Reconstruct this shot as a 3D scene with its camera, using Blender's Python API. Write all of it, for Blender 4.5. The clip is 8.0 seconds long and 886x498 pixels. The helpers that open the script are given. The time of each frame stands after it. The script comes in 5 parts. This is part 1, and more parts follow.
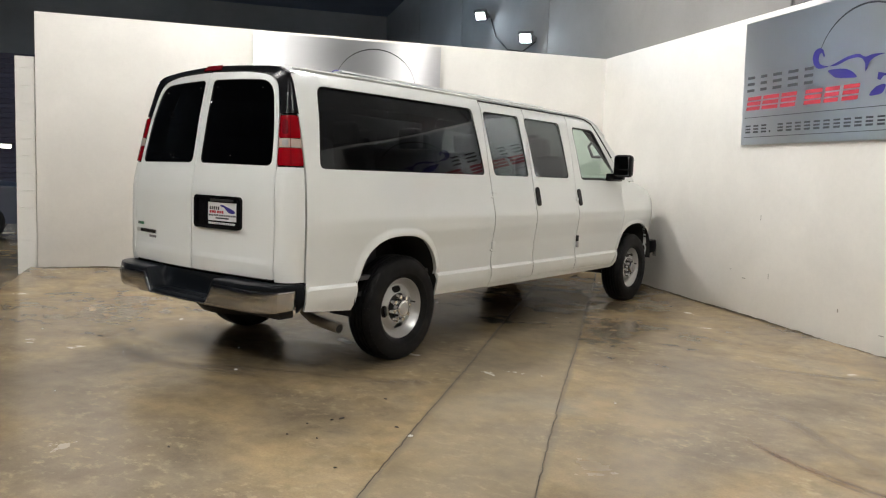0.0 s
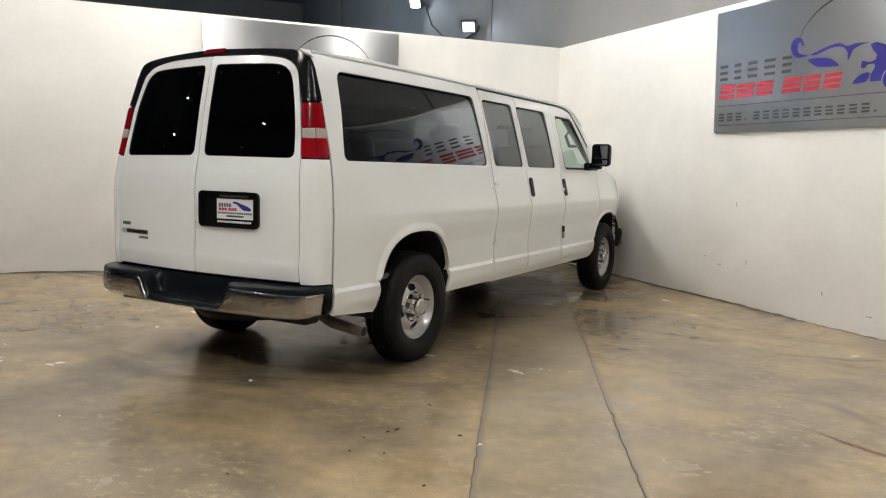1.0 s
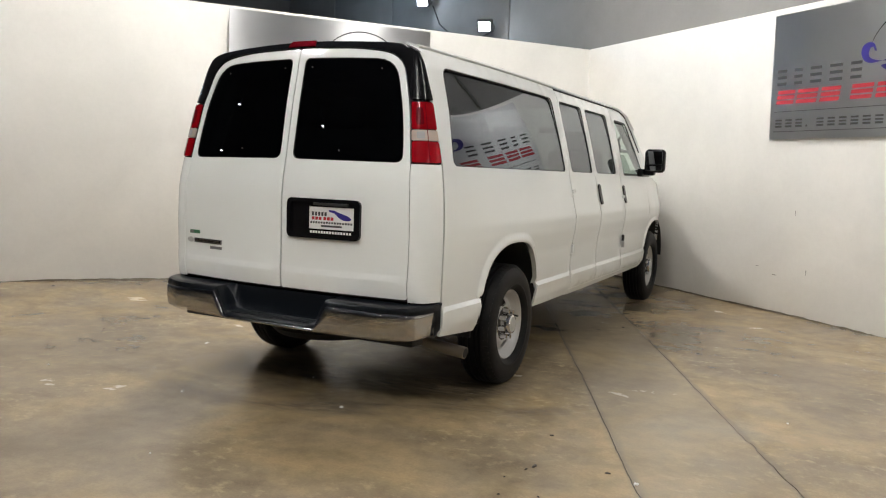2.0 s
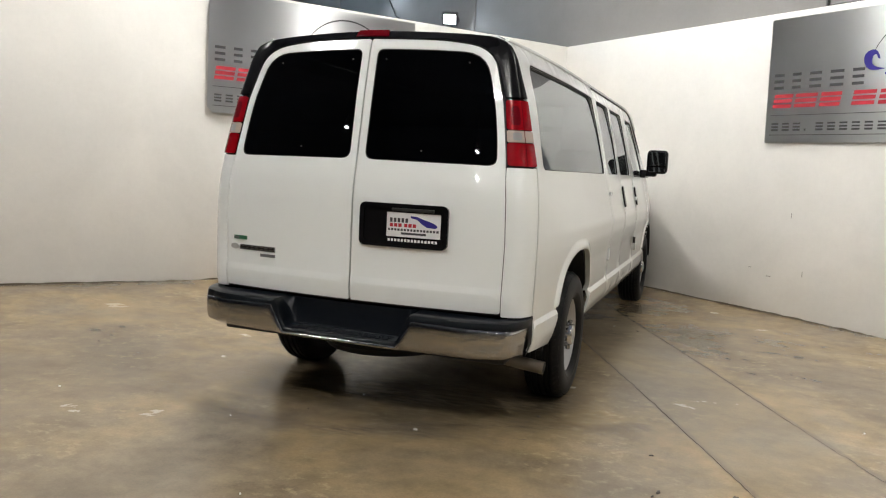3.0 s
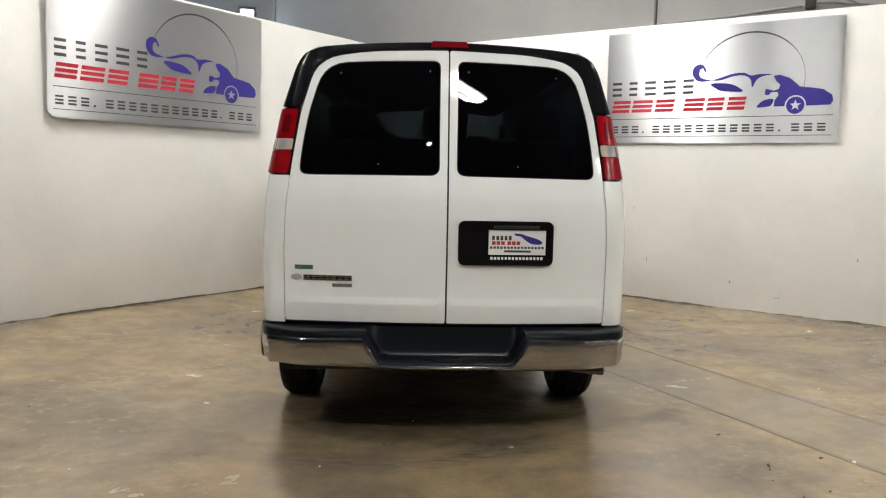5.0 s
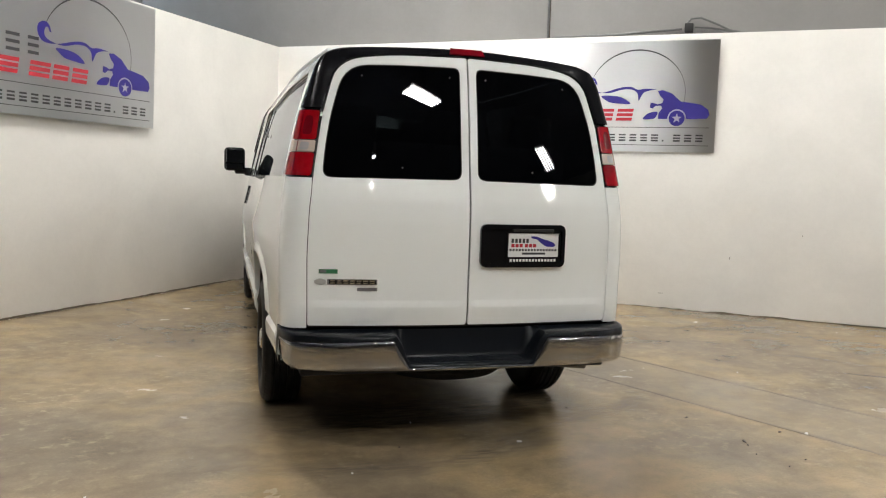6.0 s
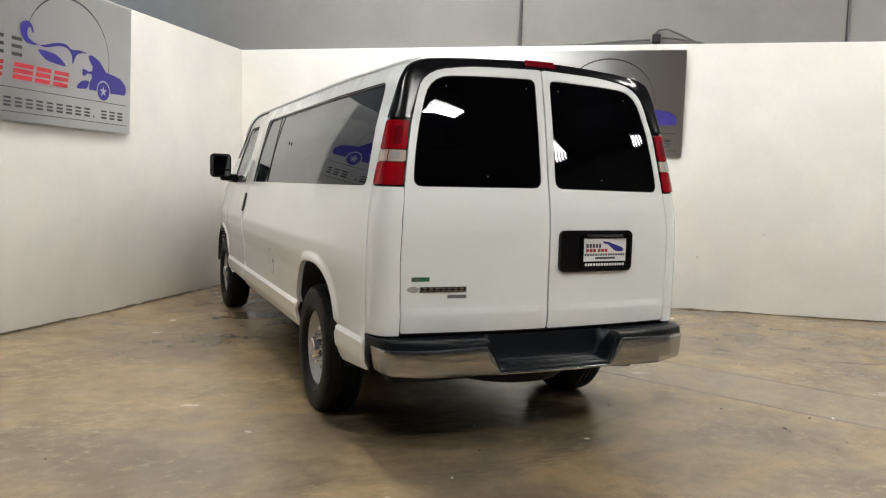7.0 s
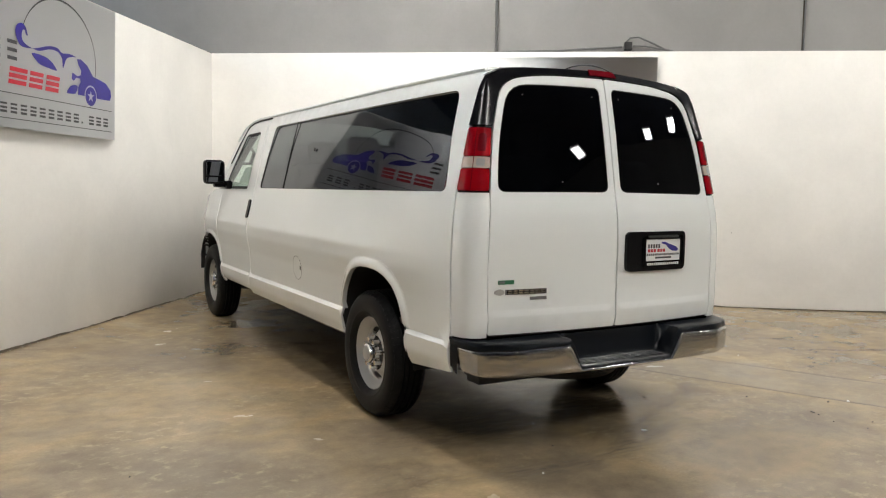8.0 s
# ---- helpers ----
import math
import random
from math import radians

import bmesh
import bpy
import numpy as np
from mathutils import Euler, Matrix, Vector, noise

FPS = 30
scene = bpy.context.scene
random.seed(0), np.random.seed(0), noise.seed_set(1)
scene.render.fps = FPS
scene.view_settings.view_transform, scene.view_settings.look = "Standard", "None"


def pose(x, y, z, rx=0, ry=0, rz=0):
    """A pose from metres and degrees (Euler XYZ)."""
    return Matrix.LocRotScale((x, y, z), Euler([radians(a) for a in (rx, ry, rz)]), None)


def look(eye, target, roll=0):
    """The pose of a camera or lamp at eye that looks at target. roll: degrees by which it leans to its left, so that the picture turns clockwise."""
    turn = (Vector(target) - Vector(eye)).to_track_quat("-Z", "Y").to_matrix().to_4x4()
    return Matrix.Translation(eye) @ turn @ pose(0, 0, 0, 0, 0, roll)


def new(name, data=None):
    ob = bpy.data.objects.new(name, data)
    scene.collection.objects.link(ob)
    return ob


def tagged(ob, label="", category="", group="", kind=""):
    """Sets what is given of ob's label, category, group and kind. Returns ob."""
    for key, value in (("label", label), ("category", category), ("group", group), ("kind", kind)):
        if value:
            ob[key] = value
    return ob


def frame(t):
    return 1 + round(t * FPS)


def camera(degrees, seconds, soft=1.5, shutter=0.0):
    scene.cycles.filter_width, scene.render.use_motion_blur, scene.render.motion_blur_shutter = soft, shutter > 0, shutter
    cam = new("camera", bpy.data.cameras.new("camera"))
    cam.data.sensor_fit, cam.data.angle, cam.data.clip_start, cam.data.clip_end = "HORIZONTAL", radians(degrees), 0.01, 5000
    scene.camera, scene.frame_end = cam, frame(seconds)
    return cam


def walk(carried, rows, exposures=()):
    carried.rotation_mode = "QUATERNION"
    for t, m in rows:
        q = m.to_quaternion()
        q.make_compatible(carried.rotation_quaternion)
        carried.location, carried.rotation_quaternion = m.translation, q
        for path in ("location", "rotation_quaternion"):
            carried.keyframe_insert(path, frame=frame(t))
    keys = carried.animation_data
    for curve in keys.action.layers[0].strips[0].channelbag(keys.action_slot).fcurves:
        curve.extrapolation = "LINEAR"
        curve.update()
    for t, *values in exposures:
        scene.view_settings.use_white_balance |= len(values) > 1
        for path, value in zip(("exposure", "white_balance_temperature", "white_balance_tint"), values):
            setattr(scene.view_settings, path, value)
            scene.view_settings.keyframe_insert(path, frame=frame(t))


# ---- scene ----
cam = camera(60.2, 8.0, soft=1.15)
PATH = [
    (0, (4.426, -4.135, 1.341), (3.22, -2.551, 1.146), 2.1),
    (0.5, (4.021, -4.255, 1.362), (2.889, -2.62, 1.145), 2.2),
    (1, (3.605, -4.374, 1.314), (2.619, -2.647, 1.105), 1.4),
    (1.5, (3.142, -4.401, 1.314), (2.194, -2.651, 1.116), 2.2),
    (2.8, (1.945, -4.492, 1.329), (1.203, -2.648, 1.112), 2.2),
    (3, (1.738, -4.514, 1.333), (1.055, -2.646, 1.122), 2.8),
    (3.5, (1.269, -4.567, 1.34), (0.701, -2.658, 1.155), 2.6),
    (4, (0.818, -4.636, 1.345), (0.454, -2.677, 1.173), 3.0),
    (4.5, (0.261, -4.694, 1.355), (0.138, -2.708, 1.148), 1.6),
    (5, (-0.201, -4.72, 1.371), (-0.101, -2.732, 1.174), 1.2),
    (5.2, (-0.43, -4.698, 1.366), (-0.184, -2.722, 1.179), 1.1),
    (6.3, (-1.456, -4.592, 1.361), (-0.807, -2.709, 1.182), 2.1),
    (6.5, (-1.64, -4.552, 1.368), (-0.932, -2.689, 1.194), 1.9),
    (7, (-2.058, -4.394, 1.365), (-1.246, -2.575, 1.197), 1.6),
    (7.5, (-2.486, -4.264, 1.373), (-1.586, -2.484, 1.214), 1.2),
    (8, (-2.842, -4.1, 1.364), (-1.827, -2.384, 1.207), 0.9),
]
walk(cam, [(t, look(eye, target, roll)) for t, eye, target, roll in PATH], exposures=((0.0, 0.13), (3.0, 0.16), (6.5, 0.13), (8.0, 0.18)))

# ---- world and light ----
ROOM = pose(-0.367, 5.689, 0, 0, 0, -37)      # bay corner on the floor: +x along the side wall, -y along the back wall

world = bpy.data.worlds.new("world")
scene.world = world
world.use_nodes = True
world.node_tree.nodes["Background"].inputs[0].default_value = (0.02, 0.022, 0.03, 1)
world.node_tree.nodes["Background"].inputs[1].default_value = 0.3


# ---- materials ----
def material(name, color=(0.5, 0.5, 0.5), rough=0.5, metal=0.0, **more):
    m = bpy.data.materials.new(name)
    m.use_nodes = True
    b = m.node_tree.nodes["Principled BSDF"]
    b.inputs["Base Color"].default_value = (*color, 1)
    b.inputs["Roughness"].default_value = rough
    b.inputs["Metallic"].default_value = metal
    for key, value in more.items():
        b.inputs[key.replace("_", " ")].default_value = value
    return m


def node(m, kind, x=None, **values):
    n = m.node_tree.nodes.new(kind)
    for key, value in values.items():
        n.inputs[key.replace("_", " ")].default_value = value
    return n


def join(m, a, out, b, inp):
    m.node_tree.links.new(a.outputs[out], b.inputs[inp])


def coords(m, scale=(1, 1, 1), turn=0.0):
    t = node(m, "ShaderNodeTexCoord")
    p = node(m, "ShaderNodeMapping")
    p.inputs["Scale"].default_value = scale
    p.inputs["Rotation"].default_value = (0, 0, turn)
    join(m, t, "Object", p, "Vector")
    return p


def noise_node(m, vec, scale, detail=4.0, rough=0.55, distort=0.0):
    n = node(m, "ShaderNodeTexNoise", Scale=scale, Detail=detail, Roughness=rough, Distortion=distort)
    join(m, vec, "Vector", n, "Vector")
    return n


def ramp(m, src, out, stops):
    r = node(m, "ShaderNodeValToRGB")
    e = r.color_ramp.elements
    while len(e) < len(stops):
        e.new(0.5)
    for el, (p, c) in zip(e, stops):
        el.position = p
        el.color = (*c, 1) if isinstance(c, tuple) else (c, c, c, 1)
    join(m, src, out, r, "Fac")
    return r


def mixed(m, kind, fac, a, b):
    """A colour mix; fac, a and b are values or (node, output)."""
    n = m.node_tree.nodes.new("ShaderNodeMix")
    n.data_type, n.blend_type = "RGBA", kind
    for inp, v in ((n.inputs[0], fac), (n.inputs[6], a), (n.inputs[7], b)):
        if isinstance(v, tuple) and isinstance(v[1], str):
            m.node_tree.links.new(v[0].outputs[v[1]], inp)
        elif isinstance(v, tuple):
            inp.default_value = (*v, 1)
        else:
            inp.default_value = v
    return n


def bump(m, src, out, strength, distance=0.01):
    b = node(m, "ShaderNodeBump", Strength=strength, Distance=distance)
    join(m, src, out, b, "Height")
    join(m, b, "Normal", m.node_tree.nodes["Principled BSDF"], "Normal")
    return b


def bsdf(m):
    return m.node_tree.nodes["Principled BSDF"]


def math_node(m, kind, a, b=None):
    """A Math node; a and b are values or (node, output)."""
    n = node(m, "ShaderNodeMath")
    n.operation = kind
    for inp, v in ((n.inputs[0], a), (n.inputs[1], b)):
        if isinstance(v, tuple):
            m.node_tree.links.new(v[0].outputs[v[1]], inp)
        elif v is not None:
            inp.default_value = v
    return n


def concrete_floor(name, grey=0.0):
    """Tan stained concrete: cloudy hue, mottling, pale worn flakes, grey dirt along the two saw joints."""
    m = material(name, rough=0.3)
    v = coords(m)
    v2 = coords(m, (0.85, 1.15, 1), radians(-20))
    cloud = noise_node(m, v, 0.7, 5, 0.55, 0.25)
    base = ramp(m, cloud, "Fac", [(0.30, (0.160, 0.127, 0.088)), (0.45, (0.245, 0.191, 0.125)), (0.57, (0.322, 0.239, 0.134)), (0.72, (0.290, 0.238, 0.166))])
    mid = noise_node(m, v2, 2.0, 6, 0.58, 0.3)
    r2 = ramp(m, mid, "Fac", [(0.30, 0.70), (0.5, 1.0), (0.72, 1.18)])
    c1 = mixed(m, "MULTIPLY", 0.8, (base, "Color"), (r2, "Color"))
    mott = noise_node(m, v, 7.5, 7, 0.66, 0.2)
    r4 = ramp(m, mott, "Fac", [(0.30, (0.74, 0.74, 0.76)), (0.5, (0.98, 0.97, 0.96)), (0.70, (1.18, 1.16, 1.10))])
    c2 = mixed(m, "MULTIPLY", 0.75, (1, 1, 1), (r4, "Color"))
    m.node_tree.links.new(c1.outputs[2], c2.inputs[6])
    fine = noise_node(m, v, 75, 4, 0.65)
    r3 = ramp(m, fine, "Fac", [(0.3, 0.86), (0.7, 1.10)])
    c3 = mixed(m, "MULTIPLY", 0.7, (1, 1, 1), (r3, "Color"))
    m.node_tree.links.new(c2.outputs[2], c3.inputs[6])
    # pale yellow worn flakes with crisp edges, in patches
    flake = noise_node(m, v2, 13, 7, 0.68, 0.15)
    area = noise_node(m, v, 1.1, 3, 0.5)
    f1 = ramp(m, flake, "Fac", [(0.53, 0.0), (0.66, 0.8), (0.76, 1.0)])
    f2 = ramp(m, area, "Fac", [(0.42, 0.0), (0.62, 0.78)])
    k = math_node(m, "MULTIPLY", (f1, "Color"), (f2, "Color"))
    c4 = mixed(m, "MIX", 0.0, (0, 0, 0), (0.45, 0.36, 0.215))
    m.node_tree.links.new(c3.outputs[2], c4.inputs[6])
    m.node_tree.links.new(k.outputs[0], c4.inputs[0])
    # grey scuffs
    scuff = noise_node(m, v2, 1.3, 5, 0.6, 0.15)
    g = ramp(m, scuff, "Fac", [(0.50, 0.0), (0.78, 0.36)])
    c5 = mixed(m, "MIX", 0.0, (1, 1, 1), (0.165, 0.145, 0.118))
    m.node_tree.links.new(c4.outputs[2], c5.inputs[6])
    m.node_tree.links.new(g.outputs[0], c5.inputs[0])
    c6 = mixed(m, "MIX", grey, (1, 1, 1), (0.225, 0.19, 0.14))
    m.node_tree.links.new(c5.outputs[2], c6.inputs[6])
    # grey dirt beside the joints
    dot = node(m, "ShaderNodeVectorMath")
    dot.operation = "DOT_PRODUCT"
    dot.inputs[1].default_value = (0.911, 0.413, 0)
    m.node_tree.links.new(v.outputs[0], dot.inputs[0])
    da = math_node(m, "ABSOLUTE", (math_node(m, "SUBTRACT", (dot, "Value"), 1.345), 0))
    db = math_node(m, "ABSOLUTE", (math_node(m, "SUBTRACT", (dot, "Value"), 2.050), 0))
    near = math_node(m, "MINIMUM", (da, 0), (db, 0))
    wob = math_node(m, "MULTIPLY_ADD", (mid, "Fac"), 0.16)
    wob.inputs[2].default_value = -0.045
    fall = math_node(m, "DIVIDE", (near, 0), (wob, 0))
    dirt = ramp(m, fall, 0, [(0.1, 0.5), (0.8, 0.0)])
    c7 = mixed(m, "MIX", 0.0, (1, 1, 1), (0.150, 0.132, 0.104))
    m.node_tree.links.new(c6.outputs[2], c7.inputs[6])
    m.node_tree.links.new(dirt.outputs[0], c7.inputs[0])
    m.node_tree.links.new(c7.outputs[2], bsdf(m).inputs["Base Color"])
    rr = ramp(m, mid, "Fac", [(0.3, 0.17), (0.7, 0.28)])
    join(m, rr, "Color", bsdf(m), "Roughness")
    bump(m, mott, "Fac", 0.012, 0.002)
    return m


def wall_paint(name, color, dirt=0.08, rough=0.6, tile=0.0):
    m = material(name, color, rough)
    v = coords(m)
    n1 = noise_node(m, v, 0.9, 5, 0.6, 0.3)
    lo = tuple(c * (1 - dirt) for c in color)
    r = ramp(m, n1, "Fac", [(0.35, lo), (0.65, color)])
    n2 = noise_node(m, v, 26, 5, 0.7)
    r2 = ramp(m, n2, "Fac", [(0.3, 0.95), (0.6, 1.0)])
    c = mixed(m, "MULTIPLY", 0.6, (r, "Color"), (r2, "Color"))
    m.node_tree.links.new(c.outputs[2], bsdf(m).inputs["Base Color"])
    bump(m, n2, "Fac", 0.12, 0.003)
    return m


def brushed_panel():
    m = material("brushed_aluminium", (0.59, 0.595, 0.61), 0.36, 1.0)
    bsdf(m).inputs["Anisotropic"].default_value = 1.0
    bsdf(m).inputs["Anisotropic Rotation"].default_value = 0.25
    tan = node(m, "ShaderNodeTangent")
    tan.direction_type, tan.uv_map = "UV_MAP", "brush"
    join(m, tan, "Tangent", bsdf(m), "Tangent")
    return m


def car_paint():
    m = material("white_car_paint", (0.80, 0.80, 0.79), 0.38, Coat_Weight=1.0, Coat_Roughness=0.035)
    v = coords(m)
    n = noise_node(m, v, 1.6, 4, 0.5)
    r = ramp(m, n, "Fac", [(0.3, (0.785, 0.81, 0.80)), (0.7, (0.815, 0.84, 0.83))])
    join(m, r, "Color", bsdf(m), "Base Color")
    return m


def window_glass(name, tint, gloss=1.0):
    m = bpy.data.materials.new(name)
    m.use_nodes = True
    t = m.node_tree
    t.nodes.remove(t.nodes["Principled BSDF"])
    tr = t.nodes.new("ShaderNodeBsdfTransparent")
    tr.inputs[0].default_value = (*tint, 1)
    gl = t.nodes.new("ShaderNodeBsdfGlossy")
    gl.inputs["Roughness"].default_value = 0.012
    gl.inputs["Color"].default_value = (0.85, 0.87, 0.90, 1)
    lw = t.nodes.new("ShaderNodeLayerWeight")
    lw.inputs[0].default_value = 0.5
    pw = math_node(m, "POWER", (lw, "Facing"), 4.0)
    fr = math_node(m, "MULTIPLY_ADD", (pw, 0), 0.95)
    fr.inputs[2].default_value = 0.026
    mx = t.nodes.new("ShaderNodeMixShader")
    t.links.new(fr.outputs[0], mx.inputs[0])
    t.links.new(tr.outputs[0], mx.inputs[1])
    t.links.new(gl.outputs[0], mx.inputs[2])
    t.links.new(mx.outputs[0], t.nodes["Material Output"].inputs[0])
    return m


def glow(name, color, strength):
    m = material(name, (0.8, 0.8, 0.8), 0.4)
    bsdf(m).inputs["Emission Color"].default_value = (*color, 1)
    bsdf(m).inputs["Emission Strength"].default_value = strength
    return m


def tyre_rubber():
    m = material("tyre_rubber", (0.012, 0.012, 0.013), 0.5, Specular_IOR_Level=0.16)
    v = coords(m)
    n = noise_node(m, v, 14, 4, 0.6)
    r = ramp(m, n, "Fac", [(0.35, (0.005, 0.005, 0.006)), (0.7, (0.011, 0.0108, 0.0106))])
    join(m, r, "Color", bsdf(m), "Base Color")
    return m


FLOOR = concrete_floor("stained_concrete")
PATCH = concrete_floor("trench_concrete", 0.4)
JOINT = material("joint_dirt", (0.082, 0.065, 0.045), 0.9)
WHITE = wall_paint("white_wall_paint", (0.80, 0.78, 0.745), 0.10)
BLOCKW = wall_paint("white_block_paint", (0.7, 0.69, 0.66), 0.08, 0.7)
GREY = wall_paint("grey_tilt_wall_paint", (0.235, 0.228, 0.224), 0.12, 0.75)
DARKW = wall_paint("dark_far_wall_paint", (0.09, 0.10, 0.13), 0.2, 0.8)
CEIL = wall_paint("dark_ceiling_deck", (0.15, 0.175, 0.245), 0.2, 0.8)
ALU = brushed_panel()
PAINT = car_paint()
GLASS_DARK = window_glass("privacy_glass", (0.018, 0.022, 0.027))
INNER = bpy.data.materials.new("glass_inner_face")
INNER.use_nodes = True
INNER.node_tree.nodes.remove(INNER.node_tree.nodes["Principled BSDF"])
INNER.node_tree.links.new(INNER.node_tree.nodes.new("ShaderNodeBsdfTransparent").outputs[0], INNER.node_tree.nodes["Material Output"].inputs[0])
GLASS_SIDE = window_glass("side_privacy_glass", (0.085, 0.092, 0.097))
GLASS_CLEAR = window_glass("tinted_clear_glass", (0.78, 0.88, 0.83))
BLACK = material("black_plastic", (0.005, 0.005, 0.006), 0.18, Specular_IOR_Level=0.18)
# mirror colour darkened to stand in for a reflection of the dim hall
MIRROR = material("darkened_mirror_glass", (0.22, 0.23, 0.25), 0.03, 1.0)
BUMPER_PAD = material("dark_grey_bumper_plastic", (0.0035, 0.0050, 0.0075), 0.30, Specular_IOR_Level=0.22)
TRIM_MATT = material("black_matt_trim", (0.007, 0.007, 0.008), 0.5, Specular_IOR_Level=0.15)
SEAL = material("black_rubber_seal", (0.01, 0.01, 0.01), 0.7)
UNDER = wall_paint("underbody_black", (0.015, 0.014, 0.013), 0.3, 0.75)
DASH = material("dark_dashboard_plastic", (0.012, 0.012, 0.013), 0.6)
TRIM_IN = material("interior_grey_trim", (0.10, 0.10, 0.105), 0.7)
SEAT = wall_paint("grey_seat_cloth", (0.09, 0.09, 0.095), 0.2, 0.9)
CHROME = material("chrome", (0.78, 0.78, 0.79), 0.08, 1.0)
STEEL = material("silver_wheel_paint", (0.47, 0.47, 0.465), 0.33, 0.55)
RUBBER = tyre_rubber()
RED = material("red_lens", (0.30, 0.0015, 0.006), 0.12, Specular_IOR_Level=0.2, Transmission_Weight=0.15)
flute = node(RED, "ShaderNodeTexWave", Scale=60.0, Distortion=0.4)
join(RED, coords(RED, (1, 1, 1)), "Vector", flute, "Vector")
flute.bands_direction = "Z"
tone = ramp(RED, flute, "Fac", [(0.2, (0.25, 0.001, 0.005)), (0.9, (0.34, 0.002, 0.008))])
join(RED, tone, "Color", bsdf(RED), "Base Color")
RED_DARK = material("dark_red_lens", (0.12, 0.002, 0.006), 0.15, Specular_IOR_Level=0.16)
LENS = material("clear_lens", (0.45, 0.37, 0.32), 0.2, Specular_IOR_Level=0.3)
RUST = wall_paint("exhaust_steel", (0.16, 0.135, 0.105), 0.35, 0.5)
INK = material("charcoal_ink", (0.045, 0.045, 0.05), 0.5)
INK_RED = material("red_ink", (0.46, 0.018, 0.035), 0.45)
INK_BLUE = material("blue_ink", (0.022, 0.013, 0.21), 0.45)
PLATE_W = material("white_plate", (0.75, 0.75, 0.75), 0.4)
BADGE = material("badge_chrome_grey", (0.16, 0.16, 0.165), 0.4, 0.4)
GREEN = material("green_badge", (0.02, 0.13, 0.06), 0.4)
# one kind of tube at several strengths, set to balance the bay's light
TUBE = glow("fluorescent_tube", (1.0, 0.975, 0.915), 325)
TUBE_MID = glow("fluorescent_tube_mid", (1.0, 0.975, 0.915), 180)
TUBE_LOW = glow("fluorescent_tube_low", (1.0, 0.975, 0.93), 160)
TUBE_BRIGHT = glow("fluorescent_tube_bright", (1.0, 0.975, 0.93), 320)
TUBE_FAR = glow("fluorescent_tube_far", (1.0, 0.975, 0.92), 120)
BAYGLOW = glow("high_bay_led", (1.0, 0.97, 0.92), 220)
FLOODG = glow("led_flood_panel", (0.80, 0.90, 1.0), 80)
COOL_FILL = glow("cool_fill_tube", (0.58, 0.78, 1.0), 140)
REFLECTOR = material("grey_reflector", (0.3, 0.3, 0.3), 0.5)
GALV = material("galvanised_conduit", (0.13, 0.13, 0.13), 0.5, 0.5)


# ---- mesh helpers ----
def link_mesh(name, verts, faces, mats, index=None, parent=None, label="", angle=35, m=None):
    me = bpy.data.meshes.new(name)
    me.from_pydata([tuple(v) for v in verts], [], faces)
    for k in mats if isinstance(mats, (list, tuple)) else [mats]:
        me.materials.append(k)
    if index is not None:
        me.polygons.foreach_set("material_index", index)
    me.shade_smooth()
    me.set_sharp_from_angle(angle=radians(angle))
    me.update()
    ob = new(name, me)
    if m is not None:
        ob.matrix_world = m
    if parent is not None:
        ob.parent = parent
    if label:
        ob["label"] = label
    return ob


def part(name, bm, mats, parent=None, label="", angle=35, m=None):
    """Links a bmesh as one mesh object under a thing or a part."""
    bmesh.ops.recalc_face_normals(bm, faces=bm.faces[:])
    me = bpy.data.meshes.new(name)
    bm.to_mesh(me)
    bm.free()
    for k in mats if isinstance(mats, (list, tuple)) else [mats]:
        me.materials.append(k)
    me.shade_smooth()
    me.set_sharp_from_angle(angle=radians(angle))
    ob = new(name, me)
    if m is not None:
        ob.matrix_world = m
    if parent is not None:
        ob.parent = parent
    if label:
        ob["label"] = label
    return ob


def empty(name, m=None):
    ob = new(name)
    ob.empty_display_size = 0.2
    if m is not None:
        ob.matrix_world = m
    return ob


def add_box(bm, x0, x1, y0, y1, z0, z1, bevel=0.0, seg=2, m=None):
    c = Matrix.Translation(((x0 + x1) / 2, (y0 + y1) / 2, (z0 + z1) / 2)) @ Matrix.Diagonal((x1 - x0, y1 - y0, z1 - z0, 1))
    made = bmesh.ops.create_cube(bm, size=1, matrix=(m @ c) if m is not None else c)
    if bevel:
        edges = list({e for v in made["verts"] for e in v.link_edges})
        bmesh.ops.bevel(bm, geom=edges, offset=bevel, segments=seg, profile=0.5, affect="EDGES")
    return bm


def box(x0, x1, y0, y1, z0, z1, bevel=0.0, seg=2, m=None):
    return add_box(bmesh.new(), x0, x1, y0, y1, z0, z1, bevel, seg, m)


def add_cyl(bm, a, b, r, r2=None, seg=20):
    a, b = Vector(a), Vector(b)
    d = b - a
    m = Matrix.Translation((a + b) / 2) @ d.to_track_quat("Z", "Y").to_matrix().to_4x4()
    bmesh.ops.create_cone(bm, cap_ends=True, segments=seg, radius1=r, radius2=r if r2 is None else r2, depth=d.length, matrix=m)
    return bm


def tube(points, r, seg=10):
    """A bmesh tube along points."""
    pts = [Vector(p) for p in points]
    bm = bmesh.new()
    rings = []
    for i, p in enumerate(pts):
        d = (pts[min(i + 1, len(pts) - 1)] - pts[max(i - 1, 0)]).normalized()
        q = d.to_track_quat("Z", "Y")
        rings.append([bm.verts.new(p + q @ Vector((math.cos(a) * r, math.sin(a) * r, 0))) for a in (2 * math.pi * k / seg for k in range(seg))])
    for a, b in zip(rings, rings[1:]):
        for k in range(seg):
            bm.faces.new((a[k], a[(k + 1) % seg], b[(k + 1) % seg], b[k]))
    bm.faces.new(rings[0][::-1])
    bm.faces.new(rings[-1])
    return bm


